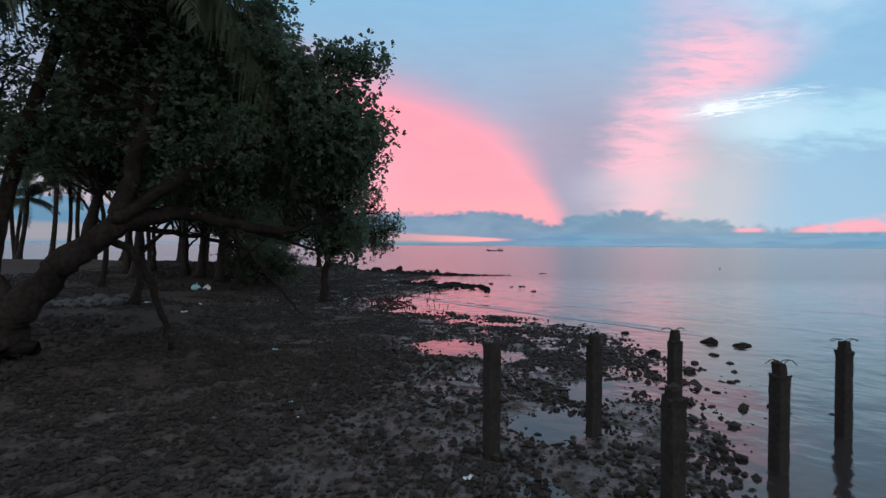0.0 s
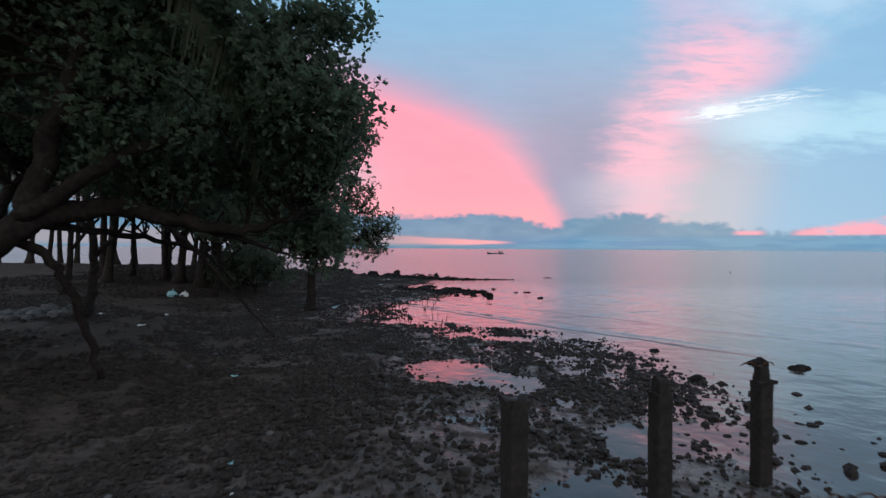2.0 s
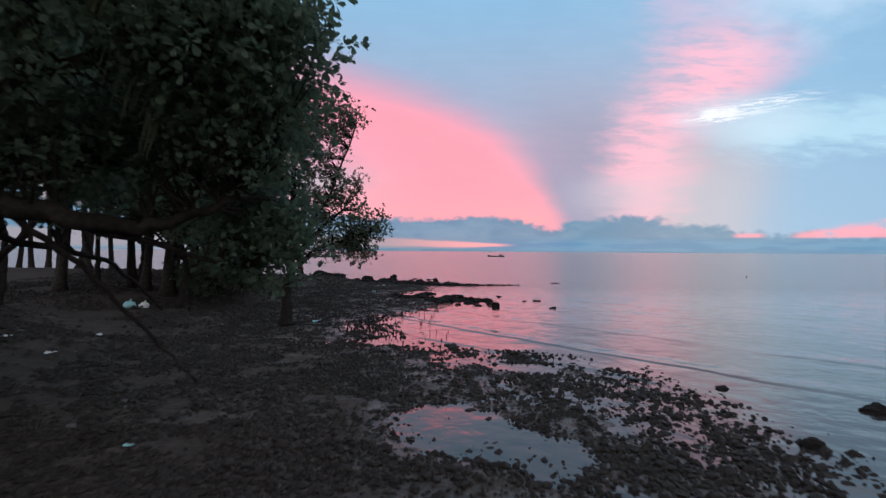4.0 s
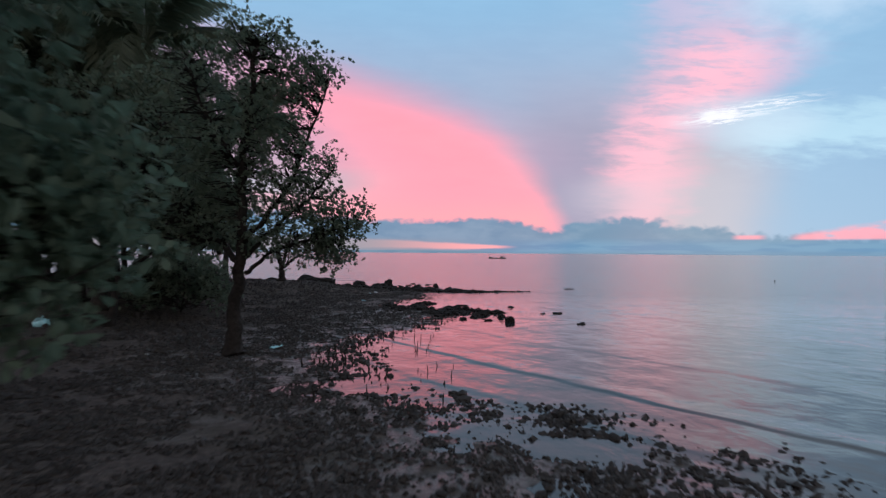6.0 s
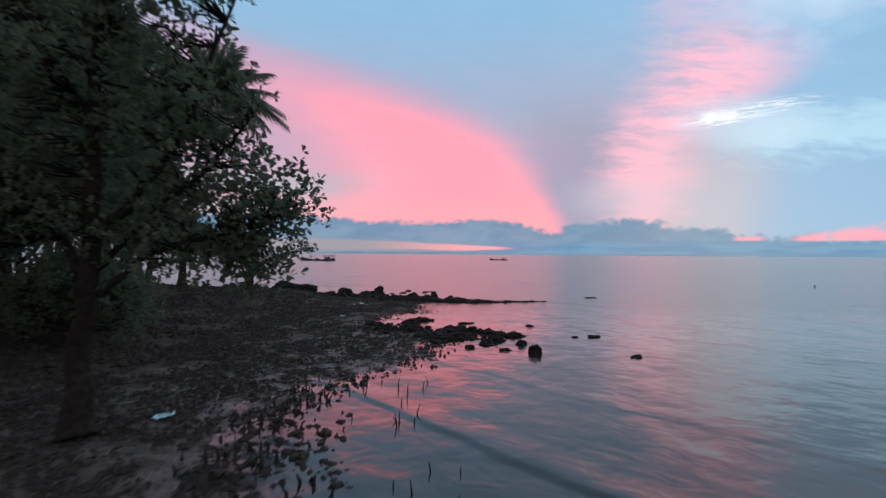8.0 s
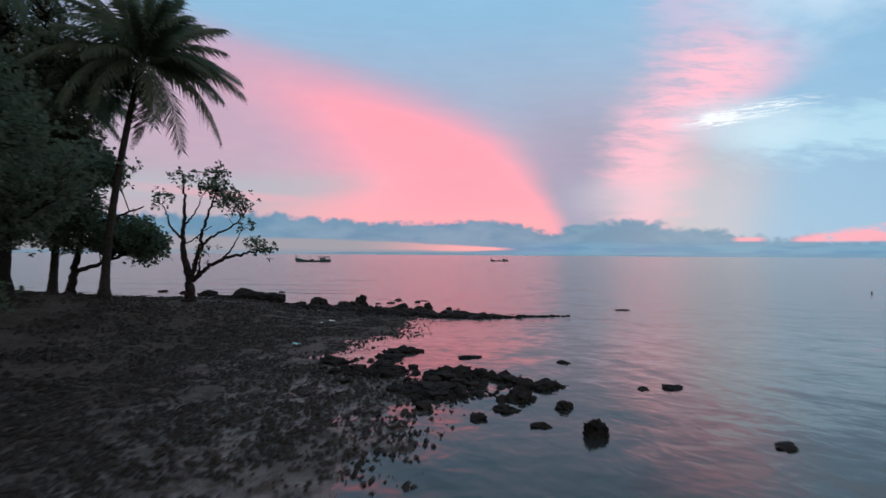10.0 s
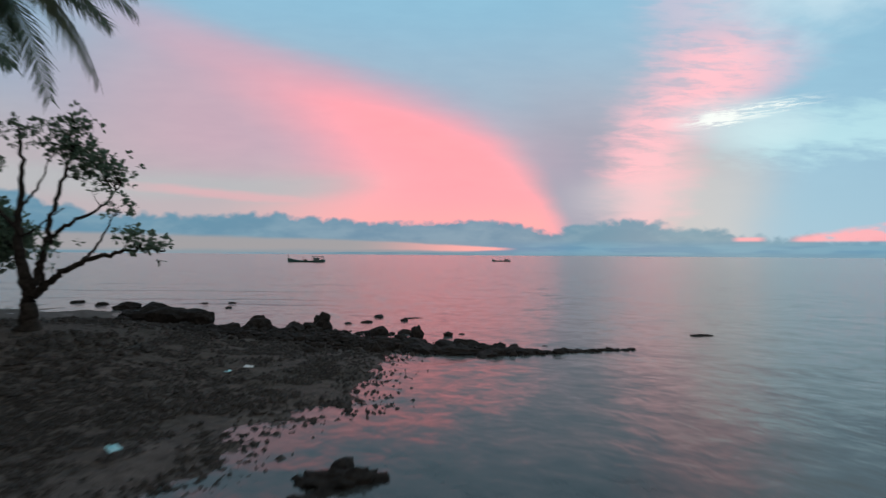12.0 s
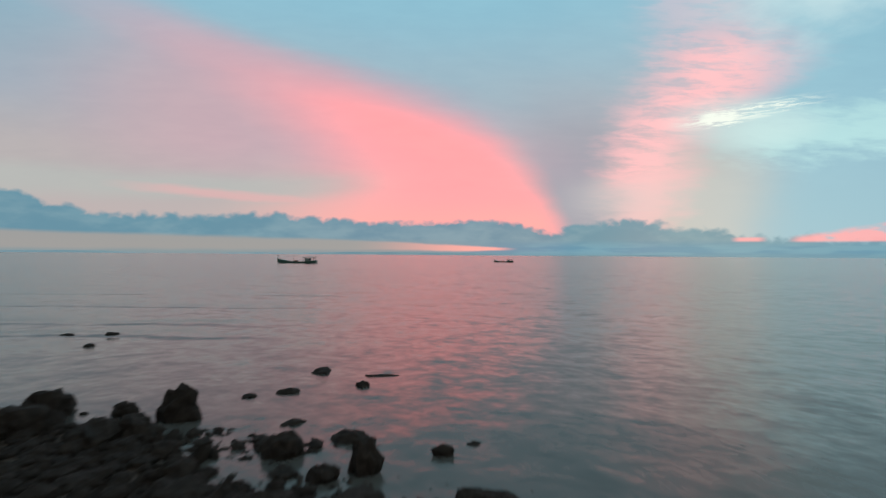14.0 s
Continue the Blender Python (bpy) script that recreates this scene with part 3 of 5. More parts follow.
def scatter(name, label, count, box, weight, size, seed, mat=STONE, rough=False):
    """Many small stones lying on the ground, as one mesh."""
    r = np.random.RandomState(seed)
    x, y = r.uniform(box[0], box[1], count), r.uniform(box[2], box[3], count)
    keep = r.rand(count) < weight(x, y)
    x, y = x[keep], y[keep]
    n = len(x)
    rad = np.clip(r.lognormal(math.log(size), 0.48, n), 0.011, size * 2.8)
    z = ground_height(x, y)
    shape, tris = (OCT_V, OCT_F) if rough else (ICO_V, ICO_F)
    v = shape[None] * (1 + r.uniform(-0.3, 0.3, (n, len(shape), 1)))
    v = v * (rad[:, None] * np.stack([r.uniform(0.8, 1.5, n), r.uniform(0.7, 1.2, n), r.uniform(0.5, 0.95, n)], 1))[:, None, :]
    t = r.uniform(0, 6.3, n)
    c, s = np.cos(t)[:, None], np.sin(t)[:, None]
    v = np.stack([v[..., 0] * c - v[..., 1] * s + x[:, None], v[..., 0] * s + v[..., 1] * c + y[:, None], v[..., 2] + (z + rad * 0.36)[:, None]], -1)
    k = len(shape)
    faces = (np.array(tris)[None] + (np.arange(n) * k)[:, None, None]).reshape(-1, 3)
    m = bpy.data.meshes.new(name)
    m.from_pydata(v.reshape(-1, 3).tolist(), [], faces.tolist())
    m.materials.append(mat)
    return tagged(new(name, m), label, "stones", kind="stuff")


def on_bank(x, y):
    s = shore(x, y)
    band = np.exp(-((s - 0.9) / 1.6) ** 2) * smooth((y - 9.5) / 3) * smooth((20.6 - y) / 1.0)
    clump = smooth(0.35 + 1.1 * vnoise(x, y, 1.3) + 0.9 * vnoise(x, y, 0.45))
    return np.clip(band, 0, 1) * (0.08 + 0.6 * clump) * (s > -1.6) * np.where(ground_height(x, y) < -0.035, 0.72, 1.0)


def on_flat(x, y):
    s = shore(x, y)
    clump = smooth(0.72 + 0.5 * vnoise(x, y, 1.0) + 0.7 * vnoise(x, y, 0.33))
    return clump * np.where(s < 1.3, 0.45, 1.0) * np.where((y < 11.5) & (s < 5.0), 0.38, 1.0) * np.clip(0.62 + 0.3 * np.exp(-((s - 0.4) / 1.2) ** 2), 0, 1) * smooth((s + 1.3) / 1.2) * np.where(ground_height(x, y) < -0.035, 0.72, 1.0)


scatter("bank_stones", "dense dark wet stones on the shore bank", 34000, (-3, 6, 9, 21), on_bank, 0.023, 1)
scatter("shallows_stones", "dark stones standing scattered in the shallow water", 9000, (-1, 8, 4, 17), lambda x, y: 0.16 * smooth(0.35 + vnoise(x, y, 1.6) + 0.5 * vnoise(x, y, 0.6)) * (shore(x, y) > -2.6) * (shore(x, y) < 0.6), 0.036, 8)
scatter("shore_stones", "scattered dark stones and shells on wet mud", 330000, (-7, 5.5, 2.5, 48), on_flat, 0.023, 2, STONE, True)
scatter("flat_stones", "fist-sized dark stones lying apart on wet grey mud", 9500, (-3.5, 5, 3, 12.5), lambda x, y: smooth(0.6 + 0.9 * vnoise(x, y, 0.8)) * (shore(x, y) > -0.5) * smooth((x + 3.5) / 2.5), 0.027, 18)
scatter("upper_stones", "small dark stones on the upper beach", 80000, (-24, -6.5, 6, 52), lambda x, y: 0.75 * smooth(0.62 + 0.8 * vnoise(x, y, 1.6)) * (shore(x, y) > 0), 0.042, 3, STONE, True)
scatter("bay_stones", "small dark stones standing in the still shallows of the bay", 5200, (-2.8, 0.6, 17.0, 26.0), lambda x, y: 0.34 * smooth(0.45 + 0.8 * vnoise(x, y, 0.9) + 0.4 * vnoise(x, y, 0.35)) * (shore(x, y) > -1.3) * (shore(x, y) < 0.7), 0.036, 28)
scatter("rubble_heap", "pale broken rubble heaped on the dark beach", 900, (-12.4, -9.4, 15.6, 18.4), lambda x, y: np.exp(-((x + 10.9) / 0.9) ** 2 - ((y - 17.0) / 0.8) ** 2), 0.07, 14, RUBBLE)
scatter("pale_shells", "pale shells and scraps strewn over the mud", 900, (-15, -1.5, 7, 32), lambda x, y: smooth(0.15 + vnoise(x, y, 2.2) + 0.5 * vnoise(x, y, 0.6)) * (shore(x, y) > 2.0), 0.024, 15, RUBBLE)


def boulder(name, at, size, seed, label, jag=0.28, cuts=3):
    turn = seed * 47 % 360 if size[0] < 1.8 * size[1] else seed * 7 % 24 - 12
    bm = bmesh.new()
    bmesh.ops.create_icosphere(bm, subdivisions=cuts, radius=1)
    o = Vector((seed * 7.3, seed * 3.1, seed * 1.7))
    for v in bm.verts:
        d = v.co.normalized()
        k = 1 + jag * noise.noise(d * 1.3 + o) + jag * 0.6 * noise.noise(d * 3.1 + o) + jag * 0.45 * noise.noise(d * 7.0 + o) + jag * 0.4 * noise.noise(d * 15.0 + o)
        v.co = Vector((d.x * size[0], d.y * size[1], max(d.z, -0.5) * size[2])) * k
    m = bpy.data.meshes.new(name)
    bm.to_mesh(m)
    bm.free()
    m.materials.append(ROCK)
    ob = new(name, m)
    ob.matrix_basis = pose(at[0], at[1], at[2] if len(at) > 2 else max(ground_at(at[0], at[1]) + size[2] * 0.2, -0.2 * size[2]), 0, 0, turn)
    return tagged(ob, label, "rock")


ALONE = "dark wet boulder standing in shallow water"
for k, (x, y, a, b, c) in enumerate([
        (7.0, 14.3, 0.21, 0.18, 0.16), (7.55, 13.8, 0.24, 0.16, 0.1), (5.0, 30.0, 0.2, 0.15, 0.07),
        (9.0, 49.2, 0.4, 0.2, 0.06), (3.16, 35.9, 0.16, 0.12, 0.08), (4.9, 12.7, 0.16, 0.13, 0.1), (5.25, 15.7, 0.16, 0.12, 0.08)]):
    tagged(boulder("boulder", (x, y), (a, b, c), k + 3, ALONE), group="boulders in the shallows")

SPIT = "low jagged rock ledge covered in dark oysters"
for k, (x, y, a, b, c) in enumerate([
        (0.45, 34.25, 0.5, 0.34, 0.2), (1.0, 34.2, 0.5, 0.32, 0.18), (1.75, 33.8, 0.4, 0.26, 0.13), (2.2, 33.4, 0.45, 0.24, 0.13), (1.65, 32.4, 0.3, 0.22, 0.14), (0.76, 31.25, 0.2, 0.14, 0.08),
        (1.25, 31.75, 0.22, 0.16, 0.08), (1.73, 30.85, 0.18, 0.13, 0.06), (2.32, 31.9, 0.18, 0.14, 0.1), (2.47, 30.5, 0.19, 0.17, 0.25), (-0.9, 37.2, 0.48, 0.22, 0.14), (-1.2, 36.5, 0.4, 0.22, 0.1), (0.1, 32.9, 0.5, 0.4, 0.16),
        (-1.2, 35.1, 0.35, 0.3, 0.14), (0.87, 36.5, 0.3, 0.12, 0.06), (4.8, 33.4, 0.22, 0.16, 0.07), (4.2, 33.3, 0.14, 0.1, 0.04), (-2.4, 35.4, 0.4, 0.3, 0.14)]):
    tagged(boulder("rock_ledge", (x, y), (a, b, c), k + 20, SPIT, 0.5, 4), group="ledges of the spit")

RIDGE = "dark rugged boulder in the line of rocks along the point"
POINT_ROCKS = [
    (-9.6, 50.6, 1.25, 0.6, 0.62), (-8.2, 50.4, 0.4, 0.35, 0.42), (-6.3, 50.4, 0.5, 0.36, 0.36), (-4.0, 50.4, 0.38, 0.34, 0.46), (-5.0, 50.5, 0.22, 0.2, 0.22),
    (-5.85, 49.3, 0.55, 0.4, 0.34), (-4.65, 49.1, 0.5, 0.32, 0.26), (-4.2, 49.4, 0.4, 0.3, 0.28), (-3.4, 48.6, 0.22, 0.2, 0.16), (-2.85, 47.9, 0.26, 0.22, 0.2),
    (-3.95, 48.6, 0.24, 0.2, 0.16), (-1.78, 48.7, 0.29, 0.26, 0.27), (-0.5, 48.1, 0.19, 0.18, 0.36), (-1.02, 47.85, 0.2, 0.18, 0.18), (-1.55, 48.0, 0.2, 0.16, 0.09),
]
REEF_ROCKS = [
    (-0.87, 49.35, 0.36, 0.24, 0.14), (-2.0, 50.1, 0.2, 0.14, 0.07), (-2.4, 54.1, 0.34, 0.2, 0.12), (-1.22, 52.7, 0.2, 0.14, 0.12), (-2.63, 52.1, 0.24, 0.16, 0.11),
    (-3.3, 51.75, 0.16, 0.12, 0.07), (-0.9, 53.7, 0.42, 0.1, 0.035), (-2.4, 47.1, 0.45, 0.35, 0.2), (-1.5, 46.8, 0.55, 0.35, 0.2), (-0.6, 46.9, 0.55, 0.35, 0.18),
    (0.4, 46.6, 0.6, 0.35, 0.18), (1.0, 47.2, 0.4, 0.22, 0.14), (0.7, 45.6, 0.7, 0.32, 0.17), (1.5, 45.3, 0.45, 0.28, 0.16),
]
FAR_ROCKS = [
    (-0.2, 45.9, 0.5, 0.35, 0.18),
    (-12.2, 53.0, 0.6, 0.4, 0.3), (-14.5, 56.5, 0.6, 0.4, 0.3), (-18.8, 59.5, 0.4, 0.25, 0.15), (-10.1, 57.4, 0.26, 0.16, 0.09), (-12.2, 59.5, 0.26, 0.15, 0.08),
    (-10.8, 59.7, 0.24, 0.15, 0.1), (-16.8, 58.3, 0.4, 0.25, 0.15),
]
for k, (x, y, a, b, c) in enumerate(POINT_ROCKS + REEF_ROCKS + FAR_ROCKS):
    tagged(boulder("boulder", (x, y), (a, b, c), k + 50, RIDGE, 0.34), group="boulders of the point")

# oyster-crusted lumps on the ledges, and single stones one could pick up
def on_ledges(x, y):
    w = 0 * x
    for px, py, rx, ry in [(0.75, 34.2, 0.8, 0.4), (2.1, 33.4, 0.55, 0.3), (1.7, 32.4, 0.3, 0.25), (-0.9, 37.1, 0.6, 0.25), (-1.5, 36.0, 0.6, 0.4), (0.2, 32.9, 0.7, 0.6), (-1.4, 34.5, 0.6, 0.5), (0.2, 46.4, 2.4, 0.6), (3.5, 45.9, 2.0, 0.25), (-4.5, 49.0, 2.2, 0.6), (-1.5, 46.9, 1.2, 0.5), (-6.0, 48.4, 2.2, 0.9), (-4.3, 47.7, 1.6, 0.6), (-3.0, 47.2, 1.2, 0.45)]:
        w = np.maximum(w, np.exp(-((x - px) / rx) ** 2 - ((y - py) / ry) ** 2))
    return w


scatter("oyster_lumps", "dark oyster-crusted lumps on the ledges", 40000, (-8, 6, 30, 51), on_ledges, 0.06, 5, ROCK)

REEF_X, REEF_Y = [-12.5, -7.0, -4.0, -1.5, 1.4], [50.4, 49.4, 48.0, 46.9, 46.2]
rr = random.Random(9)
for k in range(20):
    x = -12.3 + 13.6 * (k + rr.random()) / 20
    y = float(np.interp(x, REEF_X, REEF_Y)) + rr.uniform(-0.5, 0.5)
    s = rr.uniform(0.12, 0.3)
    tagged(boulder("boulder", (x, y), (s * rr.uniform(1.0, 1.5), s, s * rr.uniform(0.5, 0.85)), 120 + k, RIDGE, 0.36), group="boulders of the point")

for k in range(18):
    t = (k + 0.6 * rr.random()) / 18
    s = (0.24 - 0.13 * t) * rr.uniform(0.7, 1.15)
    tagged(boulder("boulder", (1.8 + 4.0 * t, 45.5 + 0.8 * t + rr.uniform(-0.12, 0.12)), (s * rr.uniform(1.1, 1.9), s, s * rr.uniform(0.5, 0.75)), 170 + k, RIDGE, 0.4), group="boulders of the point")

STONE_MESHES = []
for k in range(6):
    bm = bmesh.new()
    bmesh.ops.create_icosphere(bm, subdivisions=2, radius=1)
    for v in bm.verts:
        v.co = v.co * (1 + 0.3 * noise.noise(v.co * 1.5 + Vector((k * 5.0, 0, 0))) + 0.16 * noise.noise(v.co * 4.0 + Vector((0, k * 5.0, 0))))
        v.co.z *= 0.68
    m = bpy.data.meshes.new("stone")
    bm.to_mesh(m)
    bm.free()
    m.materials.append(STONE)
    STONE_MESHES.append(m)
r = np.random.RandomState(12)
made = 0
while made < 280:
    x, y = r.uniform(-2, 6.0), r.uniform(6, 20.6)
    if r.rand() > on_bank(np.array([x]), np.array([y]))[0] * 1.2 + 0.05 or shore(np.array([x]), np.array([y]))[0] < -1.7:
        continue
    s = float(np.clip(r.lognormal(math.log(0.036), 0.42), 0.022, 0.1))
    ob = new("stone", STONE_MESHES[made % 6])
    ob.matrix_basis = pose(x, y, ground_at(x, y) + 0.22 * s, r.uniform(-15, 15), r.uniform(-15, 15), r.uniform(0, 360)) @ Matrix.Diagonal((s * r.uniform(0.9, 1.4), s, s * r.uniform(0.7, 1.1), 1))
    tagged(ob, "dark rounded wet stone on the shore bank", "stone", "loose stones of the bank")
    made += 1


# ---- concrete posts ----
def post(at, top, wide, turn, neck, bars, seed, label):
    r = random.Random(seed)
    base = ground_at(*at) - 0.25
    p = thing("concrete_post", (at[0], at[1], base), label, "post", "posts of a lost pier", turn)
    h = wide / 2
    body = Mesh()
    rows = 14
    tall = top - base - neck
    ring = [(-1, -0.86), (-0.86, -1), (0, -1), (0.86, -1), (1, -0.86), (1, 0), (1, 0.86), (0.86, 1), (0, 1), (-0.86, 1), (-1, 0.86), (-1, 0)]
    verts = []
    for k in range(rows + 1):
        z = tall * k / rows
        for x, y in ring:
            j = 0.005 + (0.018 if k == rows else 0)
            verts.append((x * h + r.uniform(-j, j), y * h + r.uniform(-j, j), z + (r.uniform(-0.05, 0.0) if k == rows else 0)))
    n = len(ring)
    faces = [(k * n + s, k * n + (s + 1) % n, (k + 1) * n + (s + 1) % n, (k + 1) * n + s) for k in range(rows) for s in range(n)]
    faces += [tuple(range(n))[::-1], tuple(range(rows * n, rows * n + n))]
    body.add(verts, faces)
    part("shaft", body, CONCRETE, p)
    if neck:
        core = Mesh()
        for k in range(5):
            z, q = tall - 0.05 + (neck + 0.05) * k / 4, h * (0.74 - 0.1 * (k / 4) ** 2)
            core.v += [(x * q - h * 0.08 + r.uniform(-0.006, 0.006), y * q + r.uniform(-0.006, 0.006), z + (r.uniform(-0.03, 0.01) if k == 4 else 0)) for x, y in ring]
        core.f += [(k * n + s, k * n + (s + 1) % n, (k + 1) * n + (s + 1) % n, (k + 1) * n + s) for k in range(4) for s in range(n)] + [tuple(range(4 * n, 5 * n))]
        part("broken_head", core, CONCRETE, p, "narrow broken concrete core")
    for k in range(bars):
        a = r.uniform(-0.5, 0.5) + (math.pi if k % 2 else 0) - radians(turn)
        out = Vector((math.cos(a), math.sin(a), 0))
        reach = r.uniform(0.11, 0.19)
        bar = Mesh()
        s = out * h * 0.45 + Vector((0, r.uniform(-0.5, 0.5) * h, tall + neck - 0.05))
        bar.tube(bend([s, s + Vector((0, 0, 0.055)) + out * 0.01, s + out * reach * 0.5 + Vector((0, 0, 0.075)), s + out * reach + Vector((r.uniform(-0.03, 0.03), 0, r.uniform(0.02, 0.07)))], 4), [0.0052] * 13, 5)
        part("rebar", bar, RUST, p, "bent rusty steel bar")
    return p


P_LABEL = "square weathered concrete post, broken off at the top"
post((0.58, 6.35), 1.39, 0.16, 24, 0.0, 0, 1, P_LABEL)
post((1.99, 7.15), 1.36, 0.155, 20, 0.12, 0, 2, P_LABEL)
post((3.45, 8.1), 1.26, 0.16, 12, 0.14, 4, 3, "square concrete post with a broken head and bent rebar")
post((2.14, 5.04), 1.22, 0.165, 18, 0.1, 3, 4, "square concrete post with a broken head and bent rebar")
post((3.72, 6.02), 1.23, 0.155, 18, 0.12, 4, 5, "square concrete post with a broken head and bent rebar")
post((5.3, 7.2), 1.27, 0.15, 16, 0.11, 4, 6, "square concrete post with a broken head and bent rebar")


# ---- trees ----
def leaves_mesh(centres, per, sigma, size, seed, upright=0.35):
    """Rosettes of blunt leaves round the twig ends, six blades to a rosette."""
    r = np.random.RandomState(seed)
    tufts = np.repeat(np.asarray(centres), max(1, round(per / 6)), axis=0)
    m = len(tufts)
    lift = r.normal(0, 1, (m, 3)) * np.array([1, 1, 0.8])
    tufts = tufts + lift * sigma * 1.15
    aim = lift / (np.linalg.norm(lift, axis=1)[:, None] + 1e-6) + [0, 0, 0.7]
    C, aim = np.repeat(tufts, 6, axis=0), np.repeat(aim, 6, axis=0)
    n = len(C)
    d = r.normal(0, 0.85, (n, 3)) + aim * upright * 1.4
    d /= np.linalg.norm(d, axis=1)[:, None] + 1e-6
    u = r.normal(0, 0.5, (n, 3)) + [0, 0, 1]
    w = np.cross(d, u)
    w /= np.linalg.norm(w, axis=1)[:, None] + 1e-6
    nn = np.cross(w, d)
    L = (size * r.uniform(0.65, 1.25, n))[:, None]
    wd = L * r.uniform(0.24, 0.34, (n, 1))
    C = C + d * L * 0.12
    v = np.stack([C, C + d * L * 0.42 + w * wd * 0.75 + nn * L * 0.06, C + d * L * 0.78 + w * wd + nn * L * 0.05, C + d * L - nn * L * 0.05,
                  C + d * L * 0.78 - w * wd + nn * L * 0.05, C + d * L * 0.42 - w * wd * 0.75 + nn * L * 0.06], 1)
    return v.reshape(-1, 3), np.arange(n * 6).reshape(n, 6)


def tree(name, at, limbs, blobs, tips, per, sigma, size, mat, label, seed, category="tree", twig=0.012, shell=0.5, low=None):
    """limbs: (points from the base, start radius, end radius), the first one the trunk; blobs: (x, y, z, rx, ry, rz, share) of the crown, from the base."""
    r = np.random.RandomState(seed)
    z0 = ground_at(*at) - 0.05
    top = thing(name, (at[0], at[1], z0), label, category)
    joints = []
    for k, (pts, r0, r1) in enumerate(limbs):
        line = bend(pts, 7)
        n = len(line)
        line = [p + Vector(r.normal(0, 1, 3)) * (0.02 + 0.03 * r0) for p in line[:-1]] + [line[-1]]
        rad = [r0 + (r1 - r0) * (i / (n - 1)) ** 0.8 for i in range(n)]
        if k == 0:
            rad[0] *= 1.5
            rad[1] *= 1.25
        m = Mesh()
        m.tube(line, rad, 9 if r0 > 0.1 else 6)
        part("trunk" if k == 0 else "limb", m, BARK, top, soft=True)
        joints += [(line[i], rad[i]) for i in range(n // 3 if k == 0 else 1, n)]
    J = np.array([p[:] for p, _ in joints])
    shares = np.array([b[6] for b in blobs], float)
    counts = (tips * shares / shares.sum()).astype(int)
    ends = []
    for (x, y, z, rx, ry, rz, _), c in zip(blobs, counts):
        d = r.normal(0, 1, (c, 3))
        d /= np.linalg.norm(d, axis=1)[:, None]
        q = r.uniform(shell, 1.0, c) ** 0.7 * (1 + 0.09 * r.normal(0, 1, c))
        ends.append(np.array([x, y, z]) + d * q[:, None] * np.array([rx, ry, rz]))
    E = np.concatenate(ends)
    if low is not None:
        E = E[E[:, 2] > low]
    twigs = Mesh()
    spots = [E]
    for e in E:
        gap = np.linalg.norm(J - e, axis=1) + 1.2 * np.maximum(J[:, 2] - e[2], 0)
        j = int(np.argmin(gap))
        a, b = Vector(J[j]), Vector(e)
        far = (b - a).length
        c1 = a.lerp(b, 0.4) + Vector(r.normal(0, 0.1, 3)) * far + Vector((0, 0, 0.08 * far))
        line = [a, c1, a.lerp(b, 0.75) + Vector(r.normal(0, 0.05, 3)) * far, b]
        t0 = min(joints[j][1] * 0.6, twig * (1 + far))
        twigs.tube(line, [t0, t0 * 0.75, t0 * 0.5, 0.004], 4, False)
        if far > 0.8:
            spots.append(np.array([line[2][:]]))
    tagged(part("branchwork", twigs, BARK, top), "fine dark twigs and small branches", kind="stuff")
    v, f = leaves_mesh(np.concatenate(spots), per, sigma, size, seed + 1)
    me = bpy.data.meshes.new("crown")
    me.from_pydata(v.tolist(), [], f.tolist())
    me.materials.append(mat)
    part("crown", me, mat, top)
    return top


FROND_MESHES = []


def frond_mesh(seed, droop, long, mat, dry=False):
    """One feather leaf: a curved rib with two rows of hanging leaflets, along +x from the origin."""
    r = random.Random(seed)
    m = Mesh()
    n = 16
    rib = []
    for k in range(n + 1):
        t = k / n
        rib.append(Vector((long * (t - 0.12 * droop * t * t), 0.06 * math.sin(t * 4 + seed), long * (0.30 * t - droop * 0.55 * t ** 2.1))))
    m.tube(rib, [0.035 * (1 - 0.85 * k / n) for k in range(n + 1)], 4, False)
    pairs = 66
    for k in range(pairs):
        t = 0.14 + 0.86 * k / (pairs - 1)
        i = min(int(t * n), n - 1)
        p = rib[i].lerp(rib[i + 1], t * n - i)
        d = (rib[i + 1] - rib[i]).normalized()
        size = long * 0.23 * (math.sin(math.pi * (0.12 + 0.8 * t)) ** 0.7) * r.uniform(0.8, 1.15)
        if dry and r.random() < 0.3:
            continue
        for side in (-1, 1):
            out = (Vector((0, side, 0)) * 0.85 + d * 0.55 + Vector((0, 0, -0.25 - (0.9 if dry else 0.45) * r.random()))).normalized()
            tip = p + out * size + Vector((0, 0, -size * r.uniform(0.1, 0.45)))
            midp = p + out * size * 0.5
            w = d * 0.04
            m.add([p - w * 0.5, p + w * 0.5, midp + w, tip, midp - w], [(0, 1, 2, 4), (4, 2, 3)])
    return m.data("frond", mat)


for k in range(4):
    FROND_MESHES.append(frond_mesh(k, (0.75, 1.0, 1.3, 1.6)[k], 4.6, FROND))
DRY_MESH = frond_mesh(9, 2.0, 3.6, DRY_FROND, True)


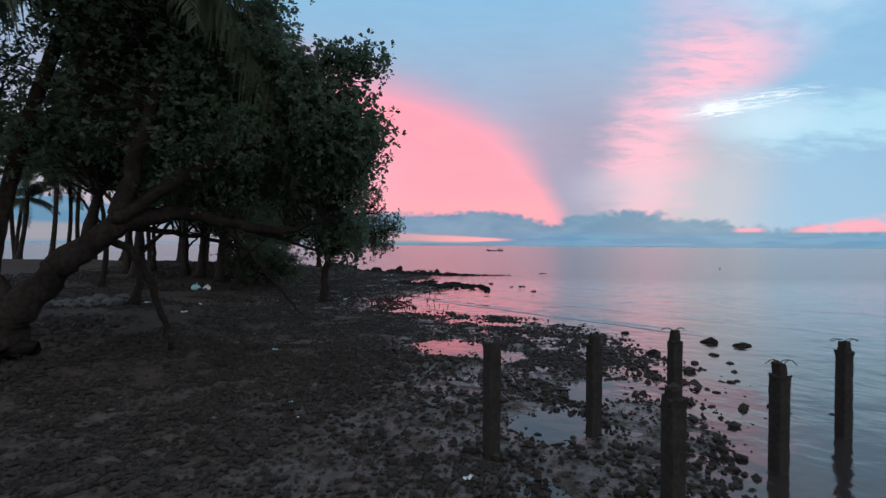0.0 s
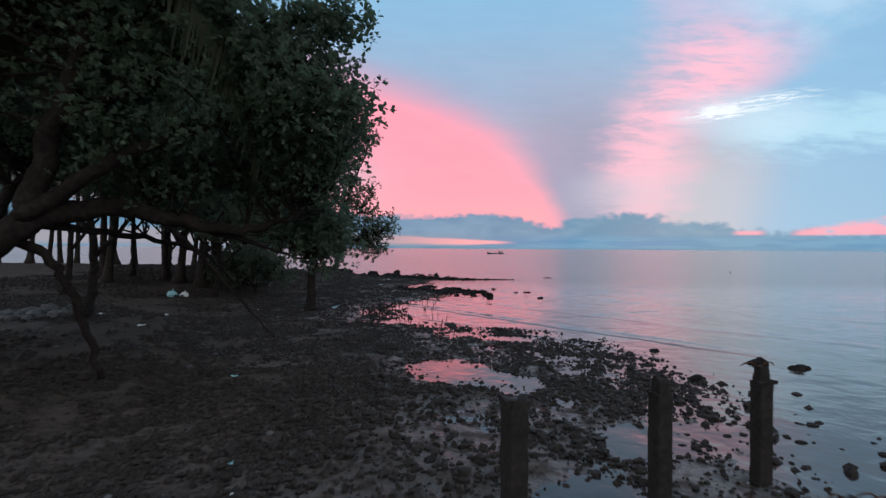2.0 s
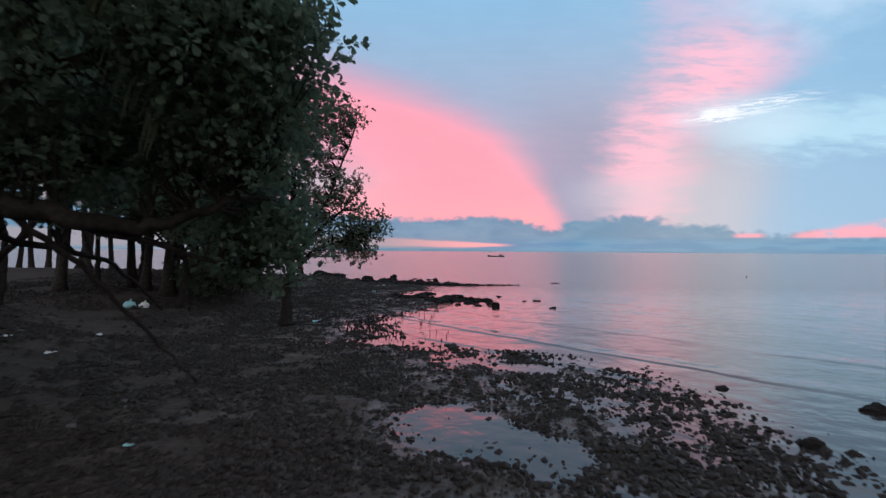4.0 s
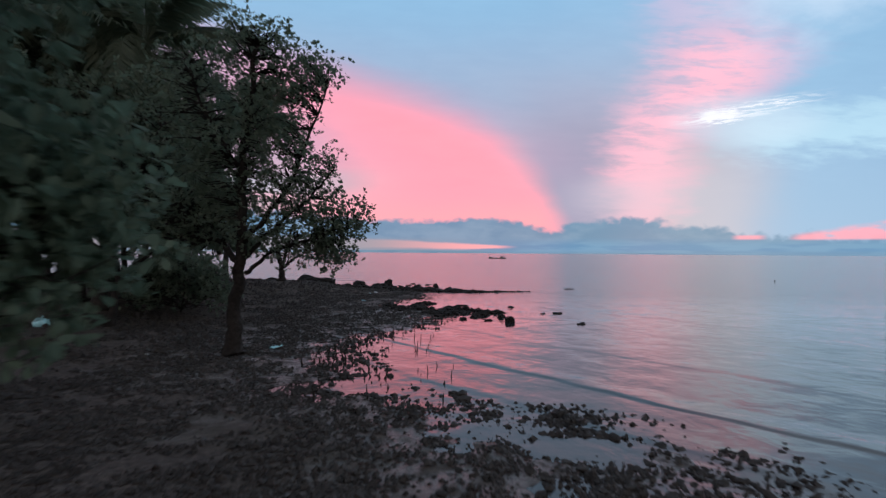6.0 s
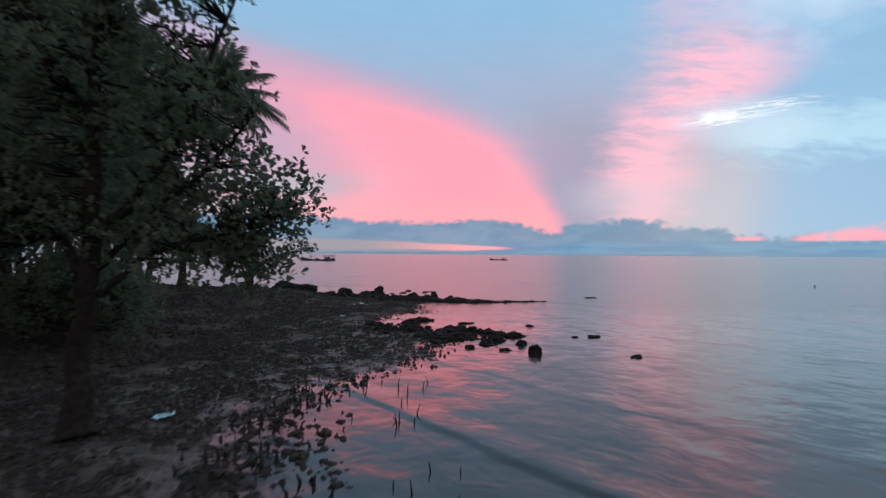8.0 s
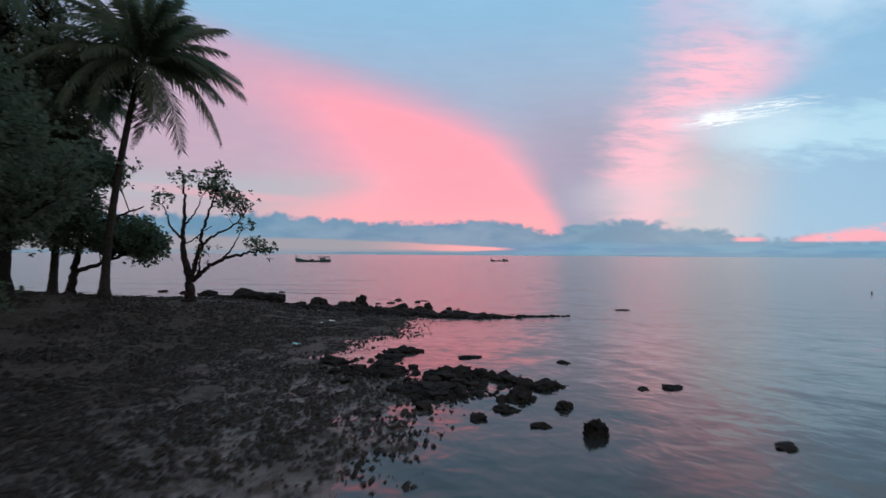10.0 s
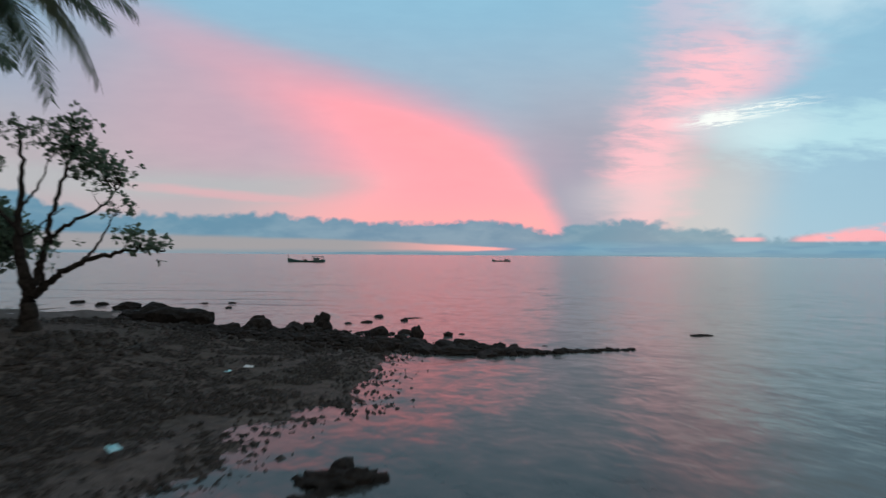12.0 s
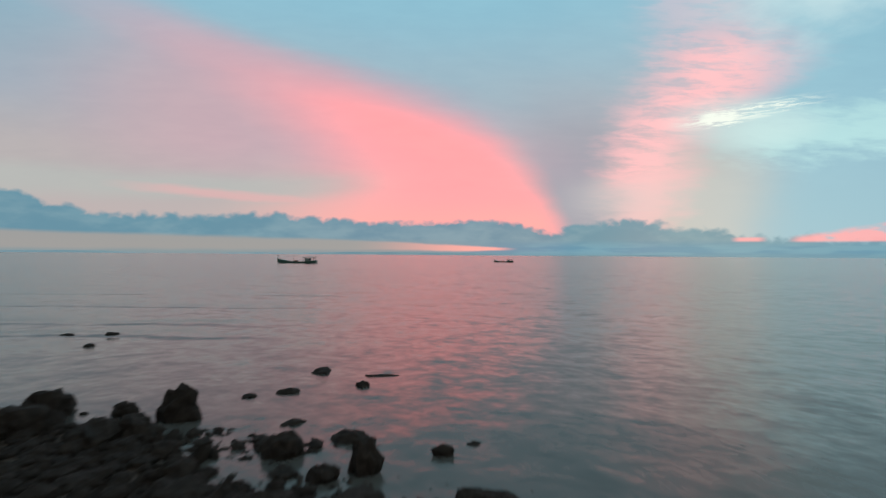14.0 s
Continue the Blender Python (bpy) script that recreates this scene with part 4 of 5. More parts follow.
def palm(at, top, lean, radius, seed, label, fronds=24, scale=1.0, dry=3, group="", curve=0.0, arching=(), lift=0):
    """A coconut palm: curved ringed trunk with a swollen foot, and a crown of single fronds."""
    r = random.Random(seed)
    z0 = ground_at(*at) - 0.05
    p = thing("coconut_palm", (at[0], at[1], z0), label, "palm tree", group)
    tall = top - z0
    line, rad = [], []
    n = 40
    for k in range(n + 1):
        t = k / n
        s = t ** 1.6
        line.append(Vector((lean[0] * s + curve * math.sin(math.pi * t), lean[1] * s, tall * t)))
        rad.append(radius * (0.72 + 0.28 * (1 - t) + 1.1 * math.exp(-t * tall / 0.45)) * (1.06 if k % 2 else 0.97))
    m = Mesh()
    m.tube(line, rad, 10)
    part("trunk", m, PALM_BARK, p, soft=True)
    end = line[-1]
    for k in range(fronds):
        up = r.random()
        ob = part("frond", FROND_MESHES[min(3, int((1 - up) * 4))], FROND, p)
        ob.matrix_basis = pose(end.x, end.y, end.z - 0.1 * (1 - up), 0, -50 * up + 25 * (1 - up) - lift + r.uniform(-8, 8), k * 137.5 + r.uniform(-10, 10)) @ Matrix.Scale(scale * r.uniform(0.85, 1.1), 4) @ pose(0, 0, 0, r.uniform(-20, 20))
    for yaw, size, kind in arching:
        ob = part("frond", FROND_MESHES[kind], FROND, p)
        ob.matrix_basis = pose(end.x, end.y, end.z, 0, 0, yaw) @ Matrix.Scale(size, 4)
    for k in range(dry):
        ob = part("dry_frond", DRY_MESH, DRY_FROND, p, "brown dead hanging frond")
        ob.matrix_basis = pose(end.x, end.y, end.z - 0.2, 0, 55 + r.uniform(-10, 12), r.uniform(0, 360)) @ Matrix.Scale(scale * r.uniform(0.7, 1.0), 4)
    return p


# big spreading tree by the posts
ALMOND_MAIN = [([(0, 0, 0), (0.1, 0.1, 0.8), (0.6, 0.4, 1.6), (1.4, 0.8, 2.5), (1.9, 1.0, 4.2), (2.4, 1.2, 6.2)], 0.40, 0.10),
               ([(0.6, 0.4, 1.6), (1.5, 1.0, 2.5), (2.4, 1.6, 2.75), (3.5, 2.1, 2.5), (4.4, 2.5, 2.45), (5.2, 2.6, 2.8)], 0.26, 0.04),
               ([(1.4, 0.8, 2.5), (2.7, 1.2, 3.5), (4.2, 1.8, 4.3), (5.6, 2.0, 4.9)], 0.15, 0.04),
               ([(1.1, 0.6, 2.2), (0.4, 2.0, 3.2), (0.1, 3.6, 3.8)], 0.13, 0.04)]
ALMOND_SIDE = [([(1.9, 1.0, 4.0), (3.4, 1.8, 5.2), (4.8, 2.0, 5.9), (5.8, 2.0, 6.1)], 0.10, 0.03),
               ([(3.4, 2.0, 2.5), (4.2, 2.8, 2.2), (5.0, 3.4, 1.9)], 0.07, 0.02),
               ([(0.1, 0.1, 0.9), (-1.2, 0.6, 2.4), (-2.4, 0.8, 4.0)], 0.18, 0.05),
               ([(2.4, 1.2, 5.2), (3.1, 1.6, 6.0), (3.9, 1.9, 7.0)], 0.07, 0.02),
               ([(2.4, 1.6, 2.7), (3.2, 3.2, 3.3), (3.6, 4.6, 3.4)], 0.10, 0.03),
               ([(3.0, 1.8, 2.6), (3.5, 2.6, 1.8), (4.1, 3.0, 0.9), (4.5, 3.2, 0.4)], 0.05, 0.015),
               ([(1.0, 0.9, 2.3), (1.6, 1.2, 1.9), (1.9, 1.5, 1.0), (2.1, 1.7, -0.05)], 0.10, 0.06),
               ([(1.5, 1.0, 2.45), (2.2, 2.4, 2.3), (2.9, 3.8, 2.0), (3.3, 4.6, 1.2)], 0.08, 0.02)]
ALMOND_CROWN = [(5.3, 2.0, 4.6, 1.2, 1.1, 0.9, 6), (3.0, 2.0, 4.5, 1.9, 1.8, 1.4, 6), (4.7, 2.0, 5.4, 1.15, 1.0, 0.6, 4), (5.65, 2.0, 6.0, 0.75, 0.5, 0.2, 2), (3.9, 1.8, 6.0, 0.85, 0.9, 0.35, 2), (2.6, 1.8, 5.7, 1.1, 1.3, 0.7, 3), (3.9, 1.9, 6.85, 0.4, 0.45, 0.5, 2), (-1.6, 1.5, 6.9, 2.2, 1.8, 1.2, 4), (0.6, 2.6, 4.65, 2.2, 2.2, 1.5, 6),
                (5.2, 3.7, 2.4, 0.62, 0.7, 0.65, 3), (5.0, 2.8, 3.7, 1.0, 0.9, 0.75, 4), (-2.0, 1.0, 4.8, 2.2, 1.8, 1.8, 3), (1.2, 1.4, 6.4, 1.6, 1.6, 0.9, 3), (2.7, 3.0, 3.4, 1.7, 1.6, 0.55, 4)]
tree("sea_almond_tree", (-7.7, 9.6), ALMOND_MAIN + ALMOND_SIDE, ALMOND_CROWN, 1650, 36, 0.17, 0.105, LEAF, "large spreading broad-leaved tree leaning over the dark beach", 11)

# mangrove at the edge of the bay
MANGROVE_HIGH = [(0.5, 0, 7.7, 0.9, 0.9, 0.7, 3), (1.7, 0.1, 6.9, 0.85, 0.8, 0.55, 3), (1.0, 0.1, 6.1, 1.0, 1.0, 0.7, 3), (1.4, 0, 4.7, 1.15, 0.9, 0.65, 4), (0.0, 0, 5.5, 1.2, 1.2, 0.9, 3), (-1.0, 0.2, 7.0, 1.1, 1.0, 0.9, 3), (-1.7, 0.4, 5.5, 1.3, 1.1, 0.9, 3), (-2.5, 0.6, 4.3, 1.2, 1.0, 0.8, 3)]
MANGROVE_LOW = [(2.55, 0.0, 3.3, 0.75, 0.6, 0.45, 3), (1.6, 0.1, 3.8, 1.0, 0.9, 0.55, 3), (1.5, 0.1, 2.8, 1.1, 0.9, 0.5, 3), (2.2, 0.1, 2.45, 0.6, 0.5, 0.4, 2), (-1.0, 0.3, 3.5, 1.2, 1.0, 0.7, 3), (0.2, 0.2, 3.2, 1.0, 0.9, 0.6, 2), (-1.9, 0.5, 3.0, 1.1, 1.0, 0.55, 2), (-0.4, 0.3, 4.4, 1.1, 1.0, 0.6, 3)]
tree("mangrove_tree", (-5.1, 23.6),
     [([(0, 0, 0), (0.04, 0, 1.2), (0.2, -0.05, 2.8), (0.2, 0, 5.0), (0.5, 0, 7.6)], 0.22, 0.05),
      ([(0.25, 0, 2.0), (1.0, 0.0, 2.6), (2.2, 0.1, 3.0), (3.0, 0.0, 3.3)], 0.06, 0.02),
      ([(0.3, -0.1, 2.8), (1.3, 0.2, 4.3), (2.2, 0.1, 6.6)], 0.08, 0.02),
      ([(0.2, 0, 2.2), (-1.2, 0.5, 3.4), (-2.6, 0.6, 4.4)], 0.09, 0.03),
      ([(0.2, 0, 4.4), (-0.8, 0.1, 6.0), (-1.3, 0.2, 7.4)], 0.07, 0.02),
      ([(0.25, 0, 2.4), (1.0, 0.1, 3.2), (1.9, 0.1, 4.0), (2.4, 0.1, 4.6)], 0.06, 0.02)],
     MANGROVE_HIGH + MANGROVE_LOW,
     1300, 20, 0.15, 0.1, LEAF_DARK, "dense mangrove tree with small leaves at the mud edge", 21, low=2.25)

for k, (x, y, s, seed) in enumerate([(-10.5, 27.5, 1.0, 31), (-13.5, 33.0, 1.1, 35), (-12.8, 36.0, 0.95, 39), (-18.0, 38.0, 1.1, 43), (-15.0, 24.0, 1.35, 45), (-9.6, 17.0, 1.2, 49), (-16.5, 41.0, 1.0, 53)]):
    tree("mangrove_tree", (x, y),
         [([(0, 0, 0), (0.2, 0.1, 1.4 * s), (0.1, -0.2, 3.4 * s), (0.4, 0, 6.4 * s)], 0.15, 0.05),
          ([(0.2, 0.1, 1.4 * s), (1.5, 0.2, 2.6 * s), (2.8, 0, 3.6 * s)], 0.08, 0.02), ([(0.1, 0, 2.0 * s), (-1.4, 0.4, 3.2 * s), (-2.6, 0.4, 4.2 * s)], 0.08, 0.02), ([(0.1, -0.2, 3.4 * s), (1.2, -0.6, 5.0 * s), (1.9, -0.6, 6.2 * s)], 0.07, 0.02)],
         [(0.2, 0, 6.6 * s, 2.4, 2.2, 1.4, 4), (2.2, 0, 4.6 * s, 2.0, 2.0, 1.3, 3), (-2.2, 0.2, 4.8 * s, 2.2, 2.0, 1.4, 3), (1.4, -0.4, 3.2 * s + (0.9 if s > 1.15 else 0), 1.8, 1.6, 0.6, 2)],
         620, 16, 0.2, 0.14, LEAF_DARK, "dark leafy tree in the shore grove", seed)

# low bushes behind the mangrove
for k, (x, y, s, seed) in enumerate([(-9.5, 30.0, 1.0, 151), (-10.8, 31.8, 0.95, 152), (-11.6, 34.0, 1.1, 153)]):
    tree("mangrove_bush", (x, y),
         [([(0, 0, 0), (0.1, 0.1, 0.6 * s), (0.2, 0, 1.5 * s)], 0.06, 0.02), ([(0.05, 0, 0.3 * s), (0.6, 0.2, 0.9 * s), (1.2, 0.2, 1.4 * s)], 0.04, 0.015), ([(0.05, 0, 0.3 * s), (-0.6, 0.1, 0.9 * s), (-1.2, 0, 1.4 * s)], 0.04, 0.015)],
         [(0.1, 0, 1.6 * s, 1.3, 1.0, 0.8, 3), (1.1, 0.1, 1.1 * s, 1.0, 0.9, 0.75, 2), (-1.1, 0, 1.1 * s, 1.0, 0.9, 0.75, 2)],
         330, 15, 0.17, 0.13, LEAF_DARK, "low dense leafy mangrove bush on dark mud", seed, "bush")

# palms and tall trees of the grove behind the mangrove
for k, (x, y, top, c) in enumerate([(-13.6, 30.6, 10.6, 0.3), (-15.6, 33.2, 11.2, -0.3), (-16.4, 29.0, 10.4, 0.4), (-18.5, 32.0, 11.4, 0.2)]):
    palm((x, y), top, (0.7 * math.sin(k * 1.7), 0.3), 0.18, 220 + k, "coconut palm with drooping fronds in the shore grove", 26, 1.0, 5, "palms of the shore grove", c)
for k, (x, y, s, seed) in enumerate([(-14.6, 31.2, 1.25, 231), (-18.2, 34.5, 1.4, 232), (-12.4, 30.8, 0.85, 233)]):
    tree("mangrove_tree", (x, y),
         [([(0, 0, 0), (-0.1, 0.1, 1.6 * s), (0.1, 0, 3.8 * s), (0.3, 0, 6.6 * s)], 0.16, 0.05),
          ([(0, 0.1, 2.0 * s), (1.4, 0.1, 3.2 * s), (2.3, 0, 4.6 * s)], 0.08, 0.02), ([(0.1, 0, 2.6 * s), (-1.4, 0.2, 4.0 * s), (-2.3, 0.2, 5.4 * s)], 0.08, 0.02)],
         [(0.2, 0, 6.9 * s, 2.3, 2.0, 1.4, 4), (1.9, 0, 5.2 * s, 1.9, 1.8, 1.2, 3), (-1.9, 0.2, 5.6 * s, 2.0, 1.8, 1.4, 3), (0.4, 0, 3.9 * s, 2.2, 1.8, 0.7, 3)],
         620, 18, 0.2, 0.14, LEAF_DARK, "tall dark leafy tree in the shore grove", seed)

# tall leafy tree behind the leaning palm
tree("rain_tree", (-17.6, 44.4),
     [([(0, 0, 0), (0.1, 0, 2.5), (0.3, 0.1, 5.5), (0.2, 0, 10.5)], 0.3, 0.08),
      ([(0.2, 0, 4.2), (1.4, 0.2, 6.0), (2.4, 0.2, 8.0)], 0.13, 0.03), ([(0.2, 0, 5.0), (-1.6, 0.2, 6.8), (-2.8, 0.2, 8.6)], 0.13, 0.03), ([(0.3, 0, 6.0), (1.2, 0, 8.6), (1.6, 0, 11.0)], 0.1, 0.03)],
     [(0.2, 0, 11.6, 2.2, 2.0, 1.6, 4), (2.0, 0.1, 9.2, 1.7, 1.6, 1.5, 5), (-2.2, 0.2, 9.0, 2.2, 2.0, 1.7, 4), (2.0, 0.2, 6.6, 1.6, 1.5, 1.3, 4), (-1.2, 0.2, 6.0, 2.0, 1.8, 1.3, 3)],
     1150, 18, 0.2, 0.15, LEAF_DARK, "tall dense leafy tree beside the leaning palm", 161)

# broad tree and thin tree on the point
tree("sea_almond_tree", (-17.5, 48.3),
     [([(0, 0, 0), (0.2, 0, 1.5), (0.5, 0, 3.2), (0.6, 0, 6.5)], 0.24, 0.07),
      ([(0.2, 0, 1.3), (1.6, -0.3, 1.7), (3.2, -0.6, 2.2), (4.8, -0.6, 2.5)], 0.12, 0.03),
      ([(0.5, 0, 3.2), (2.0, -0.2, 3.8), (3.6, -0.3, 4.4)], 0.11, 0.03), ([(0.3, 0, 2.5), (-1.6, 0, 3.6), (-3.2, 0, 4.4)], 0.11, 0.03)],
     [(2.9, -0.3, 3.0, 1.5, 1.4, 0.75, 5), (3.8, -0.3, 2.4, 0.75, 0.8, 0.5, 2), (0.6, 0, 3.2, 1.8, 1.6, 0.9, 4), (1.3, -0.2, 6.1, 1.2, 1.3, 0.75, 4), (-0.2, 0, 6.9, 1.5, 1.5, 0.9, 3), (-1.8, 0, 4.2, 2.0, 2.0, 1.6, 4), (-0.2, 0, 4.5, 1.5, 1.5, 0.9, 3)],
     1350, 17, 0.19, 0.17, LEAF, "broad-leaved tree with layered drooping branches", 61)
tree("bare_mangrove", (-10.1, 44.6),
     [([(0, 0, 0), (-0.02, 0, 0.6), (-0.08, 0, 1.15), (-0.3, 0, 2.0), (-0.35, 0, 2.8), (-0.28, 0.1, 4.0), (-0.42, 0.1, 5.2)], 0.24, 0.03),
      ([(0.05, 0, 0.8), (0.6, 0, 1.35), (1.3, 0, 1.75), (2.1, -0.1, 1.95), (2.8, 0, 2.1), (3.4, 0, 2.05)], 0.11, 0.02),
      ([(0.0, 0, 0.9), (0.15, 0.1, 1.6), (0.32, 0.1, 2.3), (0.5, 0.1, 3.2), (0.9, 0, 4.2), (1.0, 0, 5.3)], 0.13, 0.02),
      ([(0.3, 0.1, 2.2), (0.9, 0.1, 2.7), (1.6, 0.1, 3.1), (2.2, 0.1, 3.7)], 0.07, 0.018),
      ([(-0.33, 0, 2.6), (-0.75, 0, 2.95), (-0.95, 0, 3.4), (-1.15, 0, 3.9), (-1.65, 0, 4.15)], 0.06, 0.015),
      ([(-0.32, 0.05, 3.1), (0.1, 0, 3.6), (0.6, 0, 4.6)], 0.05, 0.015),
      ([(-0.34, 0.05, 2.7), (-0.1, -0.1, 2.4), (0.4, -0.1, 2.75), (0.9, -0.1, 3.1)], 0.04, 0.015),
      ([(1.3, 0, 1.75), (1.7, 0.1, 2.3), (2.0, 0.1, 2.9)], 0.05, 0.015),
      ([(0.3, 0, 1.05), (0.45, -0.2, 1.6), (0.6, -0.3, 2.3)], 0.06, 0.015)],
     [(1.0, 0, 4.7, 0.7, 0.7, 0.75, 8), (1.8, 0.1, 4.1, 0.6, 0.5, 0.6, 6), (1.0, 0, 5.3, 0.35, 0.4, 0.3, 2), (2.9, 0, 2.25, 0.55, 0.35, 0.2, 4), (2.2, 0.1, 3.1, 0.3, 0.3, 0.25, 1), (-0.45, 0.1, 5.1, 0.28, 0.3, 0.35, 2), (-1.2, 0, 4.15, 0.42, 0.3, 0.14, 2), (0.6, -0.3, 2.3, 0.2, 0.2, 0.4, 1)],
     190, 12, 0.15, 0.14, LEAF, "thin half-bare mangrove tree with an open crown", 71, twig=0.008, shell=0.2)

palm((-13.85, 45.0), 10.5, (1.3, 0.2), 0.16, 81, "tall coconut palm leaning over the point", 46, 0.88, 3, lift=14)
palm((-9.4, 11.2), 8.4, (2.6, -0.4), 0.16, 82, "coconut palm with hanging dry fronds behind the big tree", 26, 1.15, 7, arching=((4, 0.8, 2), (-14, 0.72, 2), (12, 0.62, 1), (-30, 0.8, 3)))
palm((-12.0, 29.4), 9.9, (1.4, 0.2), 0.18, 83, "coconut palm with hanging dry fronds among mangroves", 28, 1.05, 9)
for k, (x, y, c) in enumerate([(-34.5, 50, 0.4), (-32.6, 49, -0.3), (-30.6, 48, 0.2), (-29.6, 51, 0.5), (-27.6, 47, 0.9), (-26.2, 49, -0.2), (-24.2, 50, 0.3), (-22.6, 47.5, -0.3),
                               (-21.3, 49, 0.4), (-19.6, 50, 0.2), (-36.5, 47, 0.5), (-39.0, 50, -0.4), (-31.5, 44, 0.3), (-25.2, 44.5, -0.5)]):
    palm((x, y), 9.5 + (k * 37 % 10) * 0.28, (0.5 * math.sin(k * 2.1), 0.3), 0.19, 100 + k, "slender coconut palm in the grove by the far shore", 18, 0.95, 2, "palms of the grove", c)


palm((-37.5, 48.0), 6.3, (0.5, 0.2), 0.17, 140, "short coconut palm at the edge of the grove", 18, 0.7, 2)


# ---- boats, marker, litter ----
def boat(at, long, turn, label, seed):
    b = thing("fishing_boat", (at[0], at[1], 0.0), label, "boat", "anchored boats", turn)
    k = long / 10.0
    hull = Mesh()
    rows = 14
    verts = []
    for i in range(rows + 1):
        t = i / rows
        x = (t - 0.5) * 10 * k
        beam = 1.35 * k * max(0.04, (1 - max(0, (0.32 - t) / 0.32) ** 2)) * (1 if t < 0.85 else 1 - 1.2 * (t - 0.85))
        deck = (0.42 + 0.8 * max(0, (0.5 - t) / 0.5) ** 2 + 0.35 * max(0, (t - 0.6) / 0.4) ** 2) * k
        low = -0.3 * k + 0.5 * k * max(0, (0.12 - t) / 0.12)
        verts += [(x, -beam, deck), (x, -beam * 0.8, low + 0.3 * k), (x, 0, low), (x, beam * 0.8, low + 0.3 * k), (x, beam, deck), (x, 0, deck - 0.12 * k)]
    faces = [(6 * i + s, 6 * i + (s + 1) % 6, 6 * i + 6 + (s + 1) % 6, 6 * i + 6 + s) for i in range(rows) for s in range(6)]
    faces += [(5, 4, 3, 2, 1, 0), tuple(6 * rows + s for s in range(6))]
    hull.add(verts, faces)
    part("hull", hull, HULL, b)
    house = Mesh()
    house.box((2.2 * k, -0.8 * k, 0.4 * k), (3.3 * k, 0.8 * k, 1.25 * k))
    part("wheelhouse", house, CABIN, b, "pale painted wheelhouse")
    roof = Mesh()
    roof.box((1.7 * k, -1.05 * k, 1.5 * k), (4.7 * k, 1.05 * k, 1.6 * k))
    part("roof", roof, DARK_WOOD, b)
    for x in (1.8, 2.2, 3.3, 4.0, 4.55):
        for y in (-0.9, 0.9):
            leg = Mesh()
            leg.tube([(x * k, y * k, 0.3 * k), (x * k, y * k, 1.52 * k)], [0.05 * k] * 2, 5)
            part("roof_post", leg, DARK_WOOD, b)
    mast = Mesh()
    mast.tube([(-0.9 * k, 0, 0.5 * k), (-0.85 * k, 0, 2.0 * k)], [0.04 * k, 0.025 * k], 5)
    part("mast", mast, DARK_WOOD, b)
    stem = Mesh()
    stem.tube([(-4.75 * k, 0, 1.4 * k), (-4.9 * k, 0, 2.1 * k)], [0.08 * k, 0.05 * k], 5)
    part("stem_post", stem, DARK_WOOD, b)
    load = Mesh()
    load.box((-0.6 * k, -0.5 * k, 0.3 * k), (0.2 * k, 0.5 * k, 0.75 * k))
    part("net_pile", load, DARK_WOOD, b, "dark heap of nets")
    return b


boat((-43.0, 204.0), 11.7, 0, "long dark fishing boat with a roofed stern", 1)
boat((24.5, 258.0), 7.6, 0, "small dark fishing boat with a wheelhouse", 2)

marker = thing("marker_stake", (31.65, 62.5, -0.55), "short dark stake standing in the sea", "stake")
m = Mesh()
m.tube([(0, 0, 0), (0.01, 0, 0.5), (0.03, 0, 0.74)], [0.06, 0.055, 0.05], 6)
part("stake", m, DARK_WOOD, marker)


def shoot(at, tall, seed, stout=1.0):
    r = random.Random(seed)
    z = ground_at(*at) - 0.03
    m = Mesh()
    m.tube([(0, 0, 0), (r.uniform(-0.02, 0.02), 0, tall * 0.5), (r.uniform(-0.05, 0.05), r.uniform(-0.03, 0.03), tall)], [0.016 * stout, 0.012 * stout, 0.005 * stout], 5)
    ob = part("mangrove_shoot", m, BARK)
    ob.matrix_basis = pose(at[0], at[1], z)
    return tagged(ob, "thin bare mangrove shoot rising from the mud", "shoot", "mangrove shoots")


r = random.Random(4)
for k in range(64):
    t = r.random()
    x, y = -2.6 + 2.6 * r.random() ** 1.3 + 0.3 * math.sin(k), 19.2 + 8.0 * t
    shoot((x, y), r.uniform(0.1, 0.3), k)
for k in range(80):
    y = 20.4 + 5.8 * r.random()
    x = float(np.interp(y, SHORE_Y, SHORE_X)) + r.gauss(0.35, 0.45)
    shoot((x, y), r.uniform(0.08, 0.18), 300 + k, 1.9)


